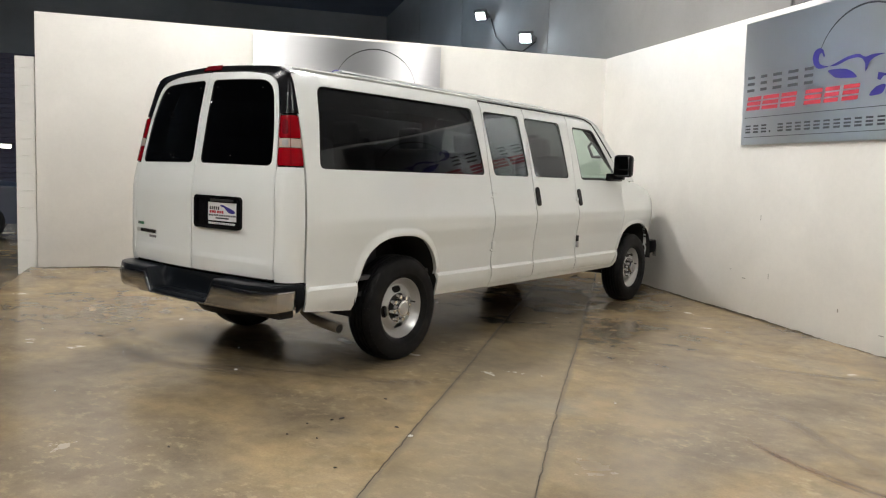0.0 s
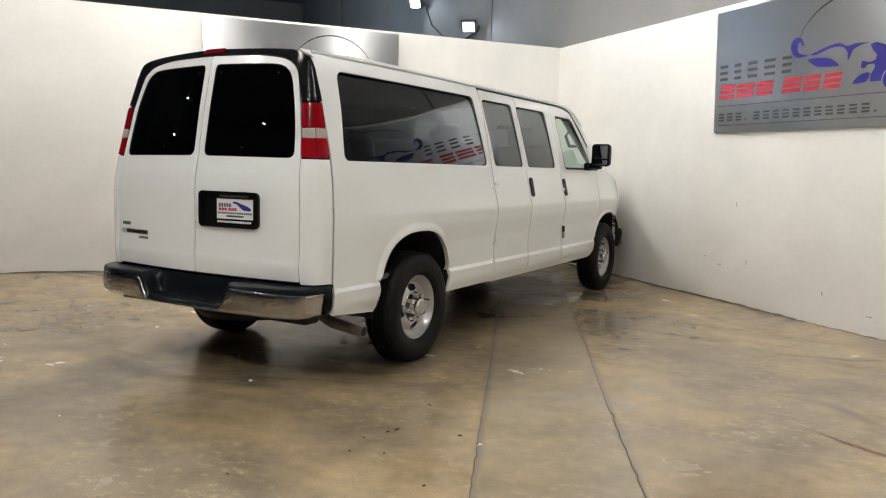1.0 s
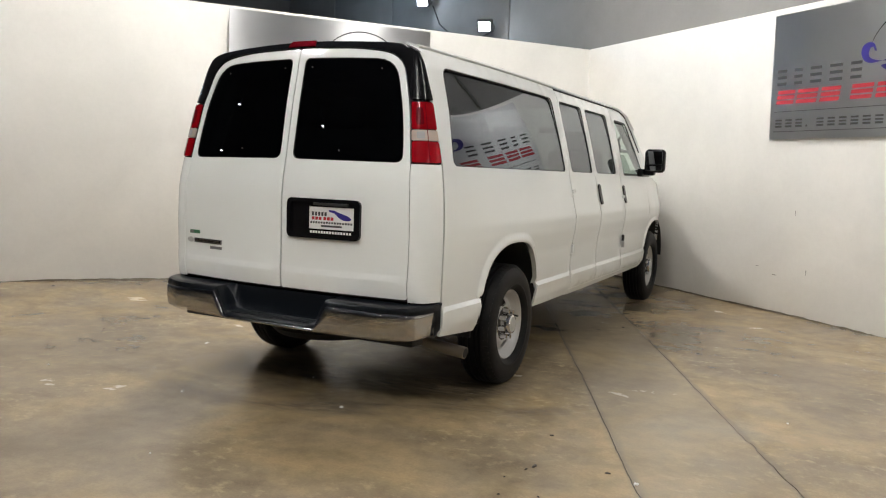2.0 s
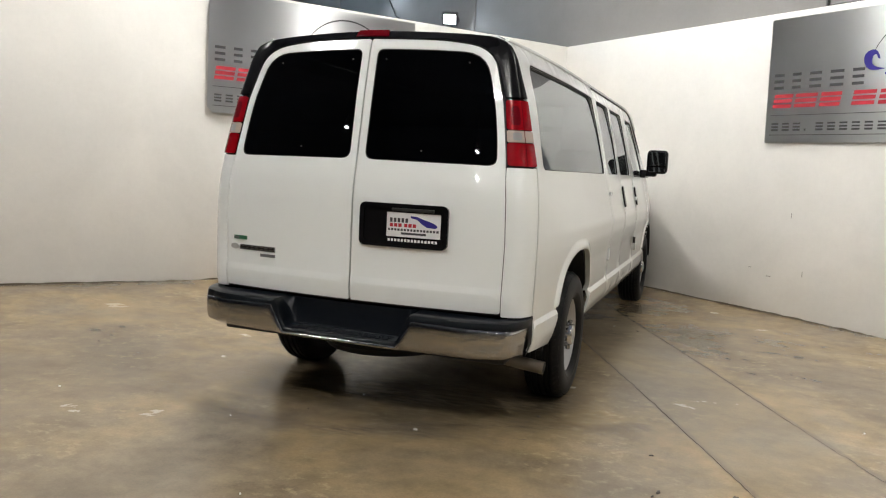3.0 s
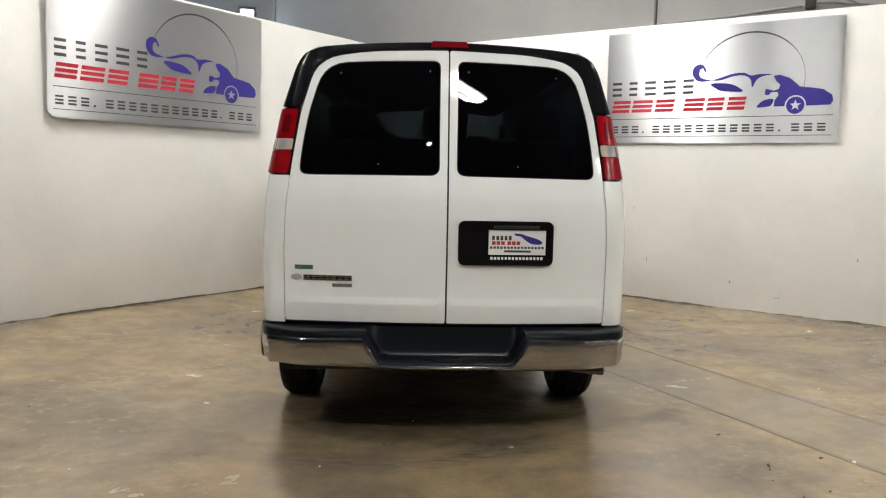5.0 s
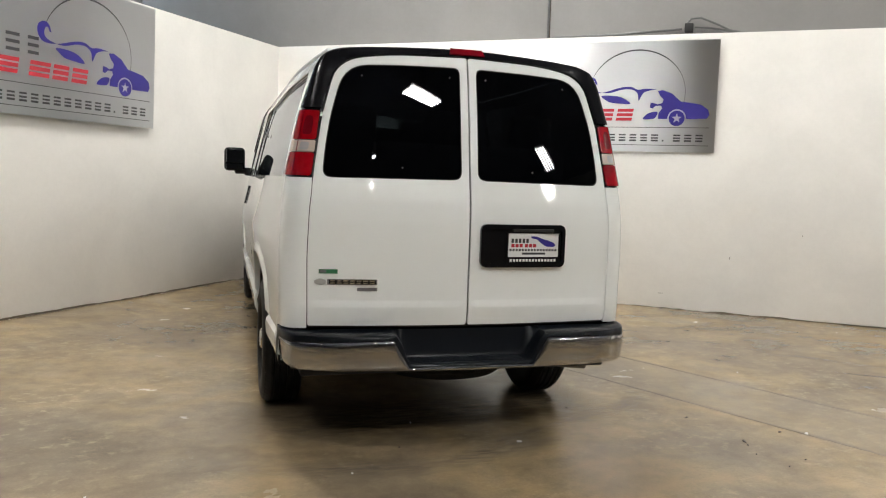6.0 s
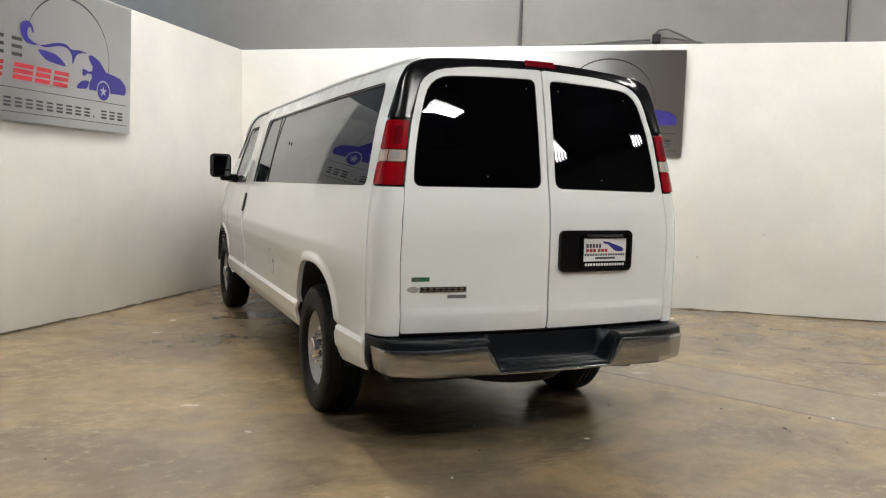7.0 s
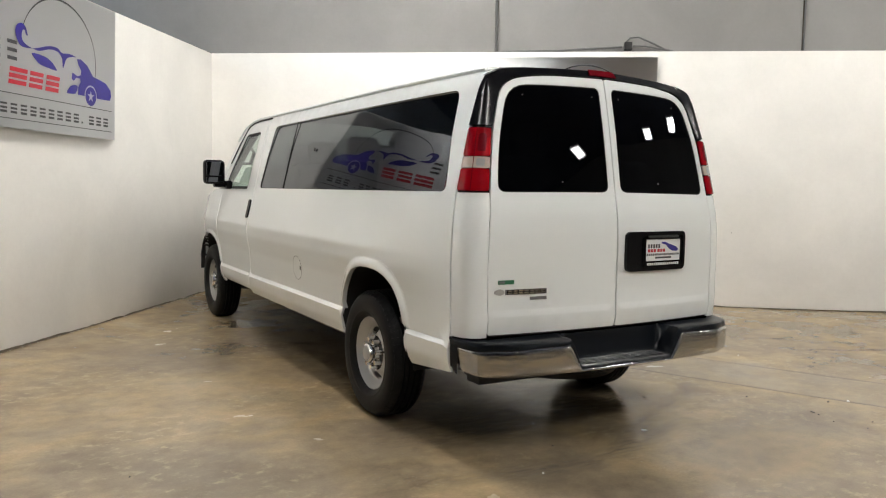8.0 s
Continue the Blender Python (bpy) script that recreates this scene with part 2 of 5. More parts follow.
def lathe(profile, axis="x", seg=48, centre=(0, 0, 0)):
    """Turns (along, radius) pairs about the x axis."""
    bm = bmesh.new()
    rings = []
    for a, r in profile:
        rings.append([bm.verts.new((centre[0] + a, centre[1] + r * math.cos(k), centre[2] + r * math.sin(k))) for k in (2 * math.pi * j / seg for j in range(seg))])
    for a, b in zip(rings, rings[1:]):
        for k in range(seg):
            bm.faces.new((a[k], a[(k + 1) % seg], b[(k + 1) % seg], b[k]))
    return bm, rings


def rounded(x0, x1, z0, z1, r, n=6):
    """Outline of a rounded rectangle; r is one radius or four (lower left, lower right, upper right, upper left)."""
    r = (r,) * 4 if not isinstance(r, tuple) else r
    out = []
    for (cx, cz, a0), q in zip(((x0, z0, 180), (x1, z0, 270), (x1, z1, 0), (x0, z1, 90)), r):
        sx = 1 if cx == x0 else -1
        sz = 1 if cz == z0 else -1
        for k in range(n + 1):
            a = radians(a0 + 90 * k / n)
            out.append((cx + sx * q + q * math.cos(a), cz + sz * q + q * math.sin(a)))
    return out


def inside(poly, p):
    x, y = p
    hit = False
    j = len(poly) - 1
    for i in range(len(poly)):
        (xi, yi), (xj, yj) = poly[i], poly[j]
        if (yi > y) != (yj > y) and x < (xj - xi) * (y - yi) / (yj - yi) + xi:
            hit = not hit
        j = i
    return hit


def dense(poly, step):
    out = []
    for (x0, y0), (x1, y1) in zip(poly, poly[1:] + poly[:1]):
        n = max(1, int(math.hypot(x1 - x0, y1 - y0) / step))
        out += [(x0 + (x1 - x0) * k / n, y0 + (y1 - y0) * k / n) for k in range(n)]
    return out


from mathutils.geometry import delaunay_2d_cdt


def panel(name, outline, holes, surf, mats, parent, label="", step=0.06, thick=0.012, out=0.0, lip=0.006, grid=None, angle=30, creases=()):
    """A sheet of the given thickness on surf(s, z): an outline with holes, its edges turned in by a small lip.
    creases: heights at which a folded line runs along the sheet."""
    rings = [dense(list(outline), step)] + [dense(list(h), step) for h in holes]
    pts, edges = [], []
    for ring in rings:
        k = len(pts)
        pts += [Vector(p) for p in ring]
        edges += [(k + i, k + (i + 1) % len(ring)) for i in range(len(ring))]
    xs, zs = [p[0] for p in rings[0]], [p[1] for p in rings[0]]
    gx, gz = grid or (step, step)
    nx, nz = int((max(xs) - min(xs)) / gx), int((max(zs) - min(zs)) / gz)
    close = np.array([tuple(p) for p in pts])
    for z in creases:
        last = None
        for i in range(1, int((max(xs) - min(xs)) / 0.03)):
            p = (min(xs) + 0.03 * i, z)
            if inside(rings[0], p) and not any(inside(h, p) for h in rings[1:]) and np.min(np.hypot(close[:, 0] - p[0], close[:, 1] - p[1])) > 0.004:
                pts.append(Vector(p))
                if last == i - 1:
                    edges.append((len(pts) - 2, len(pts) - 1))
                last = i
    for i in range(1, nx + 1):
        for j in range(1, nz + 1):
            p = (min(xs) + (max(xs) - min(xs)) * i / (nx + 1), min(zs) + (max(zs) - min(zs)) * j / (nz + 1))
            if any(abs(p[1] - z) < 0.006 for z in creases):
                continue
            if inside(rings[0], p) and not any(inside(h, p) for h in rings[1:]) and np.min(np.hypot(close[:, 0] - p[0], close[:, 1] - p[1])) > 0.35 * min(gx, gz):
                pts.append(Vector(p))
    v2, _, f2, *_ = delaunay_2d_cdt(pts, edges, [], 0, 1e-6)
    tris = []
    for f in f2:
        c = (sum(v2[i][0] for i in f) / 3, sum(v2[i][1] for i in f) / 3)
        if inside(rings[0], c) and not any(inside(h, c) for h in rings[1:]):
            tris.append(tuple(f))
    used = sorted({i for f in tris for i in f})
    idx = {u: i for i, u in enumerate(used)}
    tris = [tuple(idx[i] for i in f) for f in tris]
    P, N = [], []
    for u in used:
        s, z = v2[u]
        p = surf(s, z)
        ds, dz = surf(s + 1e-3, z) - surf(s - 1e-3, z), surf(s, z + 1e-3) - surf(s, z - 1e-3)
        n = ds.cross(dz).normalized()
        P.append(p + n * out)
        N.append(n)
    count = {}
    for f in tris:
        for a, b in zip(f, f[1:] + f[:1]):
            count[(a, b)] = 1
    rim = [(a, b) for a, b in count if (b, a) not in count]
    n0 = len(P)
    verts = [p for p in P] + [p - n * thick for p, n in zip(P, N)]
    if sum((P[f[1]] - P[f[0]]).cross(P[f[2]] - P[f[0]]).dot(N[f[0]]) for f in tris) < 0:
        tris = [f[::-1] for f in tris]
        rim = [(q, p) for p, q in rim]
    faces = tris + [tuple(i + n0 for i in f[::-1]) for f in tris] + [(q, p, p + n0, q + n0) for p, q in rim]
    index = [0] * len(tris) + [1 if isinstance(mats, (list, tuple)) and len(mats) > 1 else 0] * len(tris) + [0] * len(rim)
    return link_mesh(name, verts, faces, mats, index, parent, label, angle)


def smooth_table(table, n=400, width=0.03):
    """A rounded version of a table of breakpoints."""
    a, b = table[0][0], table[-1][0]
    q = np.linspace(a, b, n)
    w = max(1, int(width / (b - a) * n))
    v = np.interp(q, [t for t, _ in table], [y for _, y in table])
    pad = np.concatenate([2 * v[0] - v[w:0:-1], v, 2 * v[-1] - v[-2:-w - 2:-1]])
    return q, np.convolve(pad, np.hanning(2 * w + 3)[1:-1] / np.hanning(2 * w + 3).sum(), "valid")[:n]


# ---- the building ----
def in_room(name, bm, mats, label="", category="", kind="structure", angle=35):
    return tagged(part(name, bm, mats, None, label, angle, ROOM), label, category, kind=kind)


BACK_X, SIDE_Y, TOP = -0.10, 0.06, 3.015      # faces of the white bay walls, and their height

# floor: a trench strip between two slabs, with ragged saw joints
floor = tagged(empty("floor"), "worn tan stained concrete floor with patched trench", "floor", kind="structure")
link_mesh("sub_floor", [(-40, -40, -0.005), (40, -40, -0.005), (40, 40, -0.005), (-40, 40, -0.005)], [(0, 1, 2, 3)], JOINT, None, floor)
JDIR = Vector((-0.413, 0.911))
JOFF = Vector((0.911, 0.413))


def joint_edge(base, seed, shift):
    rnd = random.Random(seed)
    out = []
    for k in range(-300, 301):
        d = k * 0.05
        w = 0.006 * (rnd.random() - 0.5) + 0.006 * math.sin(d * 1.7 + seed) + (0.012 * rnd.random() if rnd.random() < 0.12 else 0)
        p = Vector(base) + JDIR * d + JOFF * (shift + w)
        out.append((p.x, p.y))
    return out


EDGE_A, EDGE_B = (1.47, 0.0), (2.24, 0.0)
gap = 0.0027


def slab(name, left, right, mat=None):
    n = len(left)
    verts = [(x, y, 0) for x, y in left] + [(x, y, 0) for x, y in right]
    verts += [(x, y, -0.02) for x, y in left] + [(x, y, -0.02) for x, y in right]
    faces = []
    for i in range(n - 1):
        faces.append((i, n + i, n + i + 1, i + 1))
        faces.append((2 * n + i, i, i + 1, 2 * n + i + 1))
        faces.append((n + i, 3 * n + i, 3 * n + i + 1, n + i + 1))
    ob = link_mesh(name, verts, faces, mat or FLOOR, None, floor)
    ob.data.materials.append(JOINT)          # dirt on the cut edges
    for p in ob.data.polygons:
        if abs(p.normal.z) < 0.5:
            p.material_index = 1
    return ob


far_l = [tuple(Vector(EDGE_A) + JDIR * (k * 0.05) - JOFF * 30) for k in range(-300, 301)]
far_r = [tuple(Vector(EDGE_B) + JDIR * (k * 0.05) + JOFF * 30) for k in range(-300, 301)]
slab("slab", far_l, joint_edge(EDGE_A, 1, -gap))
slab("slab", joint_edge(EDGE_A, 1, gap), joint_edge(EDGE_B, 5, -gap), PATCH)
slab("slab", joint_edge(EDGE_B, 5, gap), far_r)


def foot_back(y):
    """Height of the floor at the back wall's foot."""
    return 0.034 + 0.009 * max(0.0, -y - 2)


def foot_side(x):
    """Height of the floor at the side wall's foot."""
    return 0.034 + 0.010 * min(max(2 - x, 0), 1) - 0.034 * min(max((x - 2) / 5.0, 0.0), 1.0)


def rise(line):
    """The slab's gentle rise to a wall foot: (inner point, outer point, height) along it."""
    n = 7
    verts, faces = [], []
    for p, q, h in line:
        for k in range(n):
            t = k / (n - 1)
            verts.append(ROOM @ Vector((p[0] + (q[0] - p[0]) * t, p[1] + (q[1] - p[1]) * t, h * (1 - t * t * (3 - 2 * t)) + 0.0006 - 0.002 * t * t * t)))
    for r in range(len(line) - 1):
        for k in range(n - 1):
            a = r * n + k
            faces.append((a, a + n, a + n + 1, a + 1))
    ob = link_mesh("slab_edge", verts, faces, FLOOR, None, floor)
    if ob.data.polygons[0].normal.z < 0:
        ob.data.flip_normals()


rise([((BACK_X - 0.1, y), (BACK_X + 0.45 + 0.22 * max(0, -y - 2), y - 0.3 * max(0, y + 2)), foot_back(y)) for y in (-0.3 * k for k in range(25))])
rise([((x, SIDE_Y + 0.05), (x, SIDE_Y - 0.42 - 0.12 * max(0, x - 2.5)), foot_side(x)) for x in (0.3 * k - 0.2 for k in range(24))])

# white bay walls
in_room("wall_back", box(BACK_X - 0.14, BACK_X, -7.12, SIDE_Y + 0.05, 0.012, TOP, 0.006), WHITE, "white painted partition wall with scuffed foot", "wall")
in_room("wall_side", box(BACK_X, 15.0, SIDE_Y, SIDE_Y + 0.08, 0.012, TOP, 0.006), WHITE, "white painted lining along the concrete wall", "wall")

# tilt-up concrete shell above and behind, with panel joints
SEAMS = [-16.5, -11.68, -7.52, -2.43, 3.47, 7.03, 10.5, 14.0, 20.0]
shell = tagged(empty("wall_shell", ROOM), "grey painted concrete shell wall with panel joints", "wall", kind="structure")
for a, b in zip(SEAMS, SEAMS[1:]):
    ob = part("panel", box(a + 0.016, b - 0.016, SIDE_Y + 0.085, SIDE_Y + 0.30, 0, 6.6, 0.012), GREY, shell)
part("joint_backing", box(-16.5, 20, SIDE_Y + 0.14, SIDE_Y + 0.2, 0, 6.5), JOINT, shell)
in_room("wall_far", box(-16.9, -16.52, -30, 0.4, 0, 6.6), GREY, "dark grey far end wall of the hall", "wall")
in_room("wall_left", box(-17, 20.4, -30.4, -30, 0, 6.6), DARKW, "dark plain hall wall", "wall")
in_room("wall_rear", box(20, 20.4, -30, 0.4, 0, 6.6), GREY, "plain hall wall behind the bay", "wall")
in_room("ceiling", box(-17, 20.4, -30.4, 0.5, 6.6, 6.9), CEIL, "dark steel deck ceiling", "ceiling")

# ---- the van: y forward, rear axle at the origin ----
WQ = smooth_table([(0.36, 0.90), (0.44, 0.935), (0.50, 0.966), (0.587, 0.973), (0.601, 0.951), (0.80, 0.962), (0.93, 0.985), (1.02, 0.987), (1.12, 0.962),
                   (1.20, 0.943), (1.345, 0.912), (1.60, 0.857), (1.87, 0.792), (1.93, 0.768), (1.97, 0.735), (2.00, 0.68), (2.03, 0.6)], 900, 0.006)
YQ = smooth_table([(0.36, -1.07), (0.60, -1.090), (0.652, -1.098), (0.741, -1.112), (0.774, -1.104), (1.15, -1.104), (1.25, -1.095), (1.36, -1.072), (1.67, -1.018), (1.905, -0.967),
                   (1.96, -0.95), (2.00, -0.92), (2.05, -0.86)], 600, 0.003)
TQ = smooth_table([(-2.0, 0.975), (-0.5, 0.98), (0.1, 0.988), (0.5, 0.989), (2.6, 0.989), (3.3, 0.982), (3.9, 0.962), (4.2, 0.94), (4.45, 0.895), (4.66, 0.83), (4.80, 0.765), (5.0, 0.62)], 700, 0.15)
WR = smooth_table([(0.36, 0.86), (0.44, 0.885), (0.50, 0.906), (0.587, 0.911), (0.601, 0.896), (0.80, 0.899), (1.0, 0.902), (1.2, 0.894), (1.35, 0.876), (1.65, 0.812), (1.76, 0.776), (1.87, 0.740), (1.92, 0.712), (1.95, 0.685), (1.975, 0.652), (2.00, 0.60), (2.03, 0.53)], 600, 0.013)
RX, CX, YB = 0.72, 0.24, -0.895


def corner(z):
    """How far the rear corner reaches round, across the van."""
    return float(np.interp(z, [0.4, 1.3, 1.67, 1.95], [0.118, 0.118, 0.088, 0.066]))


def half(y, z):
    t = min(max((y + 0.895) / 1.5, 0.0), 1.0)
    t = 1 - (1 - t) ** 2.4
    return (1 - t) * float(np.interp(z, *WR)) + t * float(np.interp(z, *WQ)) * float(np.interp(y, *TQ))


def shell_at(s, z):
    """The right body side: rear face for s below RX, the corner up to RX + CX, then the flank."""
    b = half(YB, z)
    xr = b - corner(z)
    ya = float(np.interp(z, *YQ))
    if s <= RX:
        return Vector((s / RX * xr, ya + 0.055 * (s / RX) ** 2, z))
    yr = ya + 0.055
    if s <= RX + CX:
        a = (s - RX) / CX * math.pi / 2
        return Vector((xr + (b - xr) * math.sin(a) ** 0.8, YB + (yr - YB) * max(math.cos(a), 0) ** 0.8, z))
    y = s - RX - CX + YB
    return Vector((half(y, z), y, z))


def at_y(y):
    return y + RX + CX - YB


def right(s, z):
    return shell_at(s, z)


def left(s, z):
    p = shell_at(-s, z)
    return Vector((-p.x, p.y, p.z))


def mirror(poly):
    return [(-s, z) for s, z in poly][::-1]


SIDES = ((right, lambda p: p), (left, mirror))
van = tagged(empty("passenger_van", pose(0, -1.1, 0, 0, 0, -0.44) @ Matrix.Translation((0, 1.1, 0))), "white long passenger van with dark tinted windows and chrome bumper", "van")
BODY = [PAINT, TRIM_IN]


def arch(yc, wide, top, low):
    """Wheel opening from the sill up, in (s, z)."""
    pts = []
    for k in range(25):
        a = math.pi * k / 24
        c, sn = math.cos(a), math.sin(a)
        pts.append((at_y(yc) + wide * math.copysign(abs(c) ** 0.8, c), low + (top - low) * sn ** 0.82))
    return pts


def lip_surface(surf, yc, low, inner, outer, rise):
    """The flank with a rolled wheel-arch flare that fades out into the sill."""
    def at(s, z):
        p = surf(s, z)
        dy, dz = abs(abs(s) - at_y(yc)), max(z - low, 0.0)
        lo, hi = 0.0, 1.0
        for _ in range(12):
            u = (lo + hi) / 2
            w, h = inner[0] + (outer[0] - inner[0]) * u, inner[1] + (outer[1] - inner[1]) * u - low
            if (dy / w) ** 2.5 + (dz / h) ** 2.44 > 1:
                lo = u
            else:
                hi = u
        fade = min(max((z - 0.602) / 0.03, 0), 1)
        roll = math.sin(math.pi * min(0.5 + 0.62 * u, 1.0)) if u > 0.1 else 0.80 + 2 * u
        p.x += math.copysign(rise * fade * fade * (3 - 2 * fade) * max(roll, 0) , p.x)
        return p
    return at


def upper(poly, z0=0.603):
    """The part of an arch above z0, cut level."""
    out = []
    for (a, za), (b, zb) in zip(poly, poly[1:]):
        if (za < z0) != (zb < z0):
            t = (z0 - za) / (zb - za)
            out.append((a + (b - a) * t, z0))
        if zb >= z0:
            out.append((b, zb))
    return out


SILL = 0.435
REAR_ARCH = arch(-0.05, 0.415, 0.905, 0.47)
FRONT_ARCH = arch(3.93, 0.46, 0.88, 0.49)
ys = at_y


def flank(poly):
    return [(at_y(p[0]), *p[1:]) for p in poly]


def smooth_poly(pts, r=0.05, n=5):
    """Rounds the corners of a polygon."""
    out = []
    m = len(pts)
    for i in range(m):
        p, a, b = Vector(pts[i][:2]), Vector(pts[i - 1][:2]), Vector(pts[(i + 1) % m][:2])
        q = pts[i][2] if len(pts[i]) > 2 else r
        da, db = (a - p), (b - p)
        q = min(q, da.length * 0.45, db.length * 0.45)
        s0, s1 = p + da.normalized() * q, p + db.normalized() * q
        for k in range(n + 1):
            t = k / n
            v = s0 * (1 - t) ** 2 + p * 2 * t * (1 - t) + s1 * t * t
            out.append((v.x, v.y))
    return out


WIN_REAR = smooth_poly([(0.038, 1.358, 0.045), (0.676, 1.352, 0.045), (0.680, 1.50, 0.1), (0.660, 1.894, 0.12), (0.40, 1.906, 0.2), (0.045, 1.912, 0.04)])
DOOR_REAR = smooth_poly([(0.004, 0.652, 0.01), (0.7145, 0.652, 0.012), (0.7150, 1.45, 0.2), (0.700, 1.915, 0.12), (0.46, 1.952, 0.2), (0.004, 1.962, 0.01)])
LAMP = [(0.7195, 1.352), (0.955, 1.352), (0.955, 1.672), (0.7195, 1.672)]
WIN_A = smooth_poly(flank([(-0.775, 1.345, 0.05), (1.015, 1.345, 0.05), (0.945, 1.875, 0.05), (-0.70, 1.875, 0.06)]))
WIN_B = smooth_poly(flank([(1.145, 1.345, 0.04), (1.685, 1.345, 0.04), (1.635, 1.868, 0.04), (1.09, 1.868, 0.05)]))
WIN_C = smooth_poly(flank([(1.79, 1.345, 0.04), (2.415, 1.345, 0.05), (2.355, 1.862, 0.05), (1.73, 1.862, 0.04)]))
WIN_D = smooth_poly(flank([(2.66, 1.335, 0.04), (3.50, 1.335, 0.03), (3.42, 1.42, 0.03), (3.05, 1.84, 0.06), (2.60, 1.845, 0.05)]))
WIN_L1 = smooth_poly(flank([(-0.80, 1.35, 0.05), (1.698, 1.347, 0.01), (1.668, 1.868, 0.01), (-0.715, 1.875, 0.06)]))
WIN_L2 = smooth_poly(flank([(1.702, 1.347, 0.01), (2.30, 1.345, 0.05), (2.20, 1.865, 0.06), (1.672, 1.868, 0.01)]))
WIN_L = smooth_poly(flank([(-0.80, 1.35, 0.05), (2.30, 1.345, 0.05), (2.20, 1.865, 0.06), (-0.715, 1.875, 0.06)]))


def flange(poly, k=0.006):
    """Grows an outline about its middle by k."""
    c = Vector((sum(p[0] for p in poly) / len(poly), sum(p[1] for p in poly) / len(poly)))
    out = []
    for p in poly:
        d = Vector(p) - c
        out.append(tuple(Vector(p) + k * Vector((max(-1, min(1, d.x * 50)), max(-1, min(1, d.y * 50))))))
    return out


def pane(poly, surf, turn, parent, mat, name="window_pane", grid=(0.12, 0.1), rim=0.004):
    def set_in(s, z):
        p = surf(s, z)
        if abs(s) > 0.96:
            p.x -= math.copysign(0.016 * (z - 1.345) + 0.004 * abs((z - 1.6) / 0.26) ** 2, p.x)
        return p

    ob = panel(name, turn(flange(poly)), [], set_in, [mat, INNER], parent, step=0.05, thick=0.004, out=-0.006, grid=grid)
    ob.visible_shadow = False
    gk = panel("window_seal", turn(flange(poly, 0.004)), [turn(flange(poly, -rim))], surf, SEAL, parent, step=0.05, thick=0.006, out=-0.004)
    return ob


for side, (surf, turn) in enumerate(SIDES):
    # rear cargo door
    door = panel("rear_door", turn(DOOR_REAR), [turn(WIN_REAR)], surf, BODY, van, step=0.05, thick=0.02, grid=(0.12, 0.016), angle=25, creases=(0.737, 0.745, 0.770, 0.778))
    pane(WIN_REAR, surf, turn, door, GLASS_DARK)
    for s0, z0 in ((0.10, 1.86), (0.56, 1.845), (0.32, 1.41)):
        panel("glass_bolt", turn([(s0 + 0.0042 * math.cos(a), z0 + 0.0042 * math.sin(a)) for a in (math.tau * k / 10 for k in range(10))]), [], surf, TRIM_IN, door, step=0.02, thick=0.003, out=-0.002)
    # corner pillar below the lamp
    panel("rear_corner", turn([(0.7185, 0.640), (0.953, 0.640), (0.953, 1.348), (0.7185, 1.348)]), [], surf, BODY, van, step=0.03, thick=0.012, grid=(0.02, 0.06))
    panel("rear_sill", turn([(0.0, 0.60), (0.953, 0.60), (0.953, 0.636), (0.0, 0.646)]), [], surf, BLACK, van, step=0.04, thick=0.012, out=-0.03)
    # tail lamp
    lamp = panel("tail_lamp", turn(LAMP), [], surf, BLACK, van, "red and clear tail lamp", step=0.03, thick=0.03, out=-0.004, grid=(0.02, 0.05))
    panel("upper_lens", turn(rounded(0.7225, 0.950, 1.526, 1.664, 0.012)), [], surf, RED, lamp, step=0.03, thick=0.012, out=0.006, grid=(0.02, 0.03))
    panel("bulb_bowl", turn(smooth_poly([(0.752, 1.548, 0.02), (0.822, 1.548, 0.02), (0.822, 1.638, 0.03), (0.752, 1.638, 0.03)])), [], surf, RED_DARK, lamp, step=0.03, thick=0.001, out=0.0068, grid=(0.02, 0.02))
    panel("lens_divider", turn([(0.842, 1.362), (0.848, 1.362), (0.848, 1.658), (0.842, 1.658)]), [], surf, RED_DARK, lamp, step=0.03, thick=0.001, out=0.0075)
    panel("bulb_bowl", turn(smooth_poly([(0.756, 1.476, 0.015), (0.822, 1.476, 0.015), (0.822, 1.514, 0.015), (0.756, 1.514, 0.015)])), [], surf, REFLECTOR, lamp, step=0.03, thick=0.001, out=0.0068, grid=(0.02, 0.02))
    panel("reverse_lens", turn(rounded(0.7225, 0.950, 1.468, 1.522, 0.006)), [], surf, LENS, lamp, "clear reverse lens", step=0.03, thick=0.012, out=0.006, grid=(0.02, 0.02))
    panel("lower_lens", turn(rounded(0.7225, 0.950, 1.357, 1.464, 0.012)), [], surf, RED, lamp, step=0.03, thick=0.012, out=0.006, grid=(0.02, 0.03))

# black pillar and header trim, one moulding over both doors
def face(s, z):
    return right(s, z) if s >= 0 else left(s, z)


edge = [(p[0] + 0.006, p[1] + 0.006) for p in DOOR_REAR if p[1] > 1.684]
crest = [(0.972, 1.924), (0.91, 1.942), (0.82, 1.960), (0.74, 1.973), (0.62, 1.984), (0.42, 1.992), (0.2, 1.998), (0.0, 2.000)]
crest += [(-s, z) for s, z in crest[-2::-1]]
panel("header_trim", [(0.722, 1.678), (0.960, 1.678)] + crest + [(-0.960, 1.678), (-0.722, 1.678)] + [(-s, z) for s, z in edge] + edge[::-1], [], face, BLACK, van, "black plastic header and pillar trim", step=0.03, thick=0.03, out=0.006, grid=(0.03, 0.03))
verts, faces = [], []
ring = []
for (s0, z0), (s1, z1) in zip(crest, crest[1:]):
    ring += [(s0 + (s1 - s0) * k / 4, z0 + (z1 - z0) * k / 4) for k in range(4)]
ring.append(crest[-1])
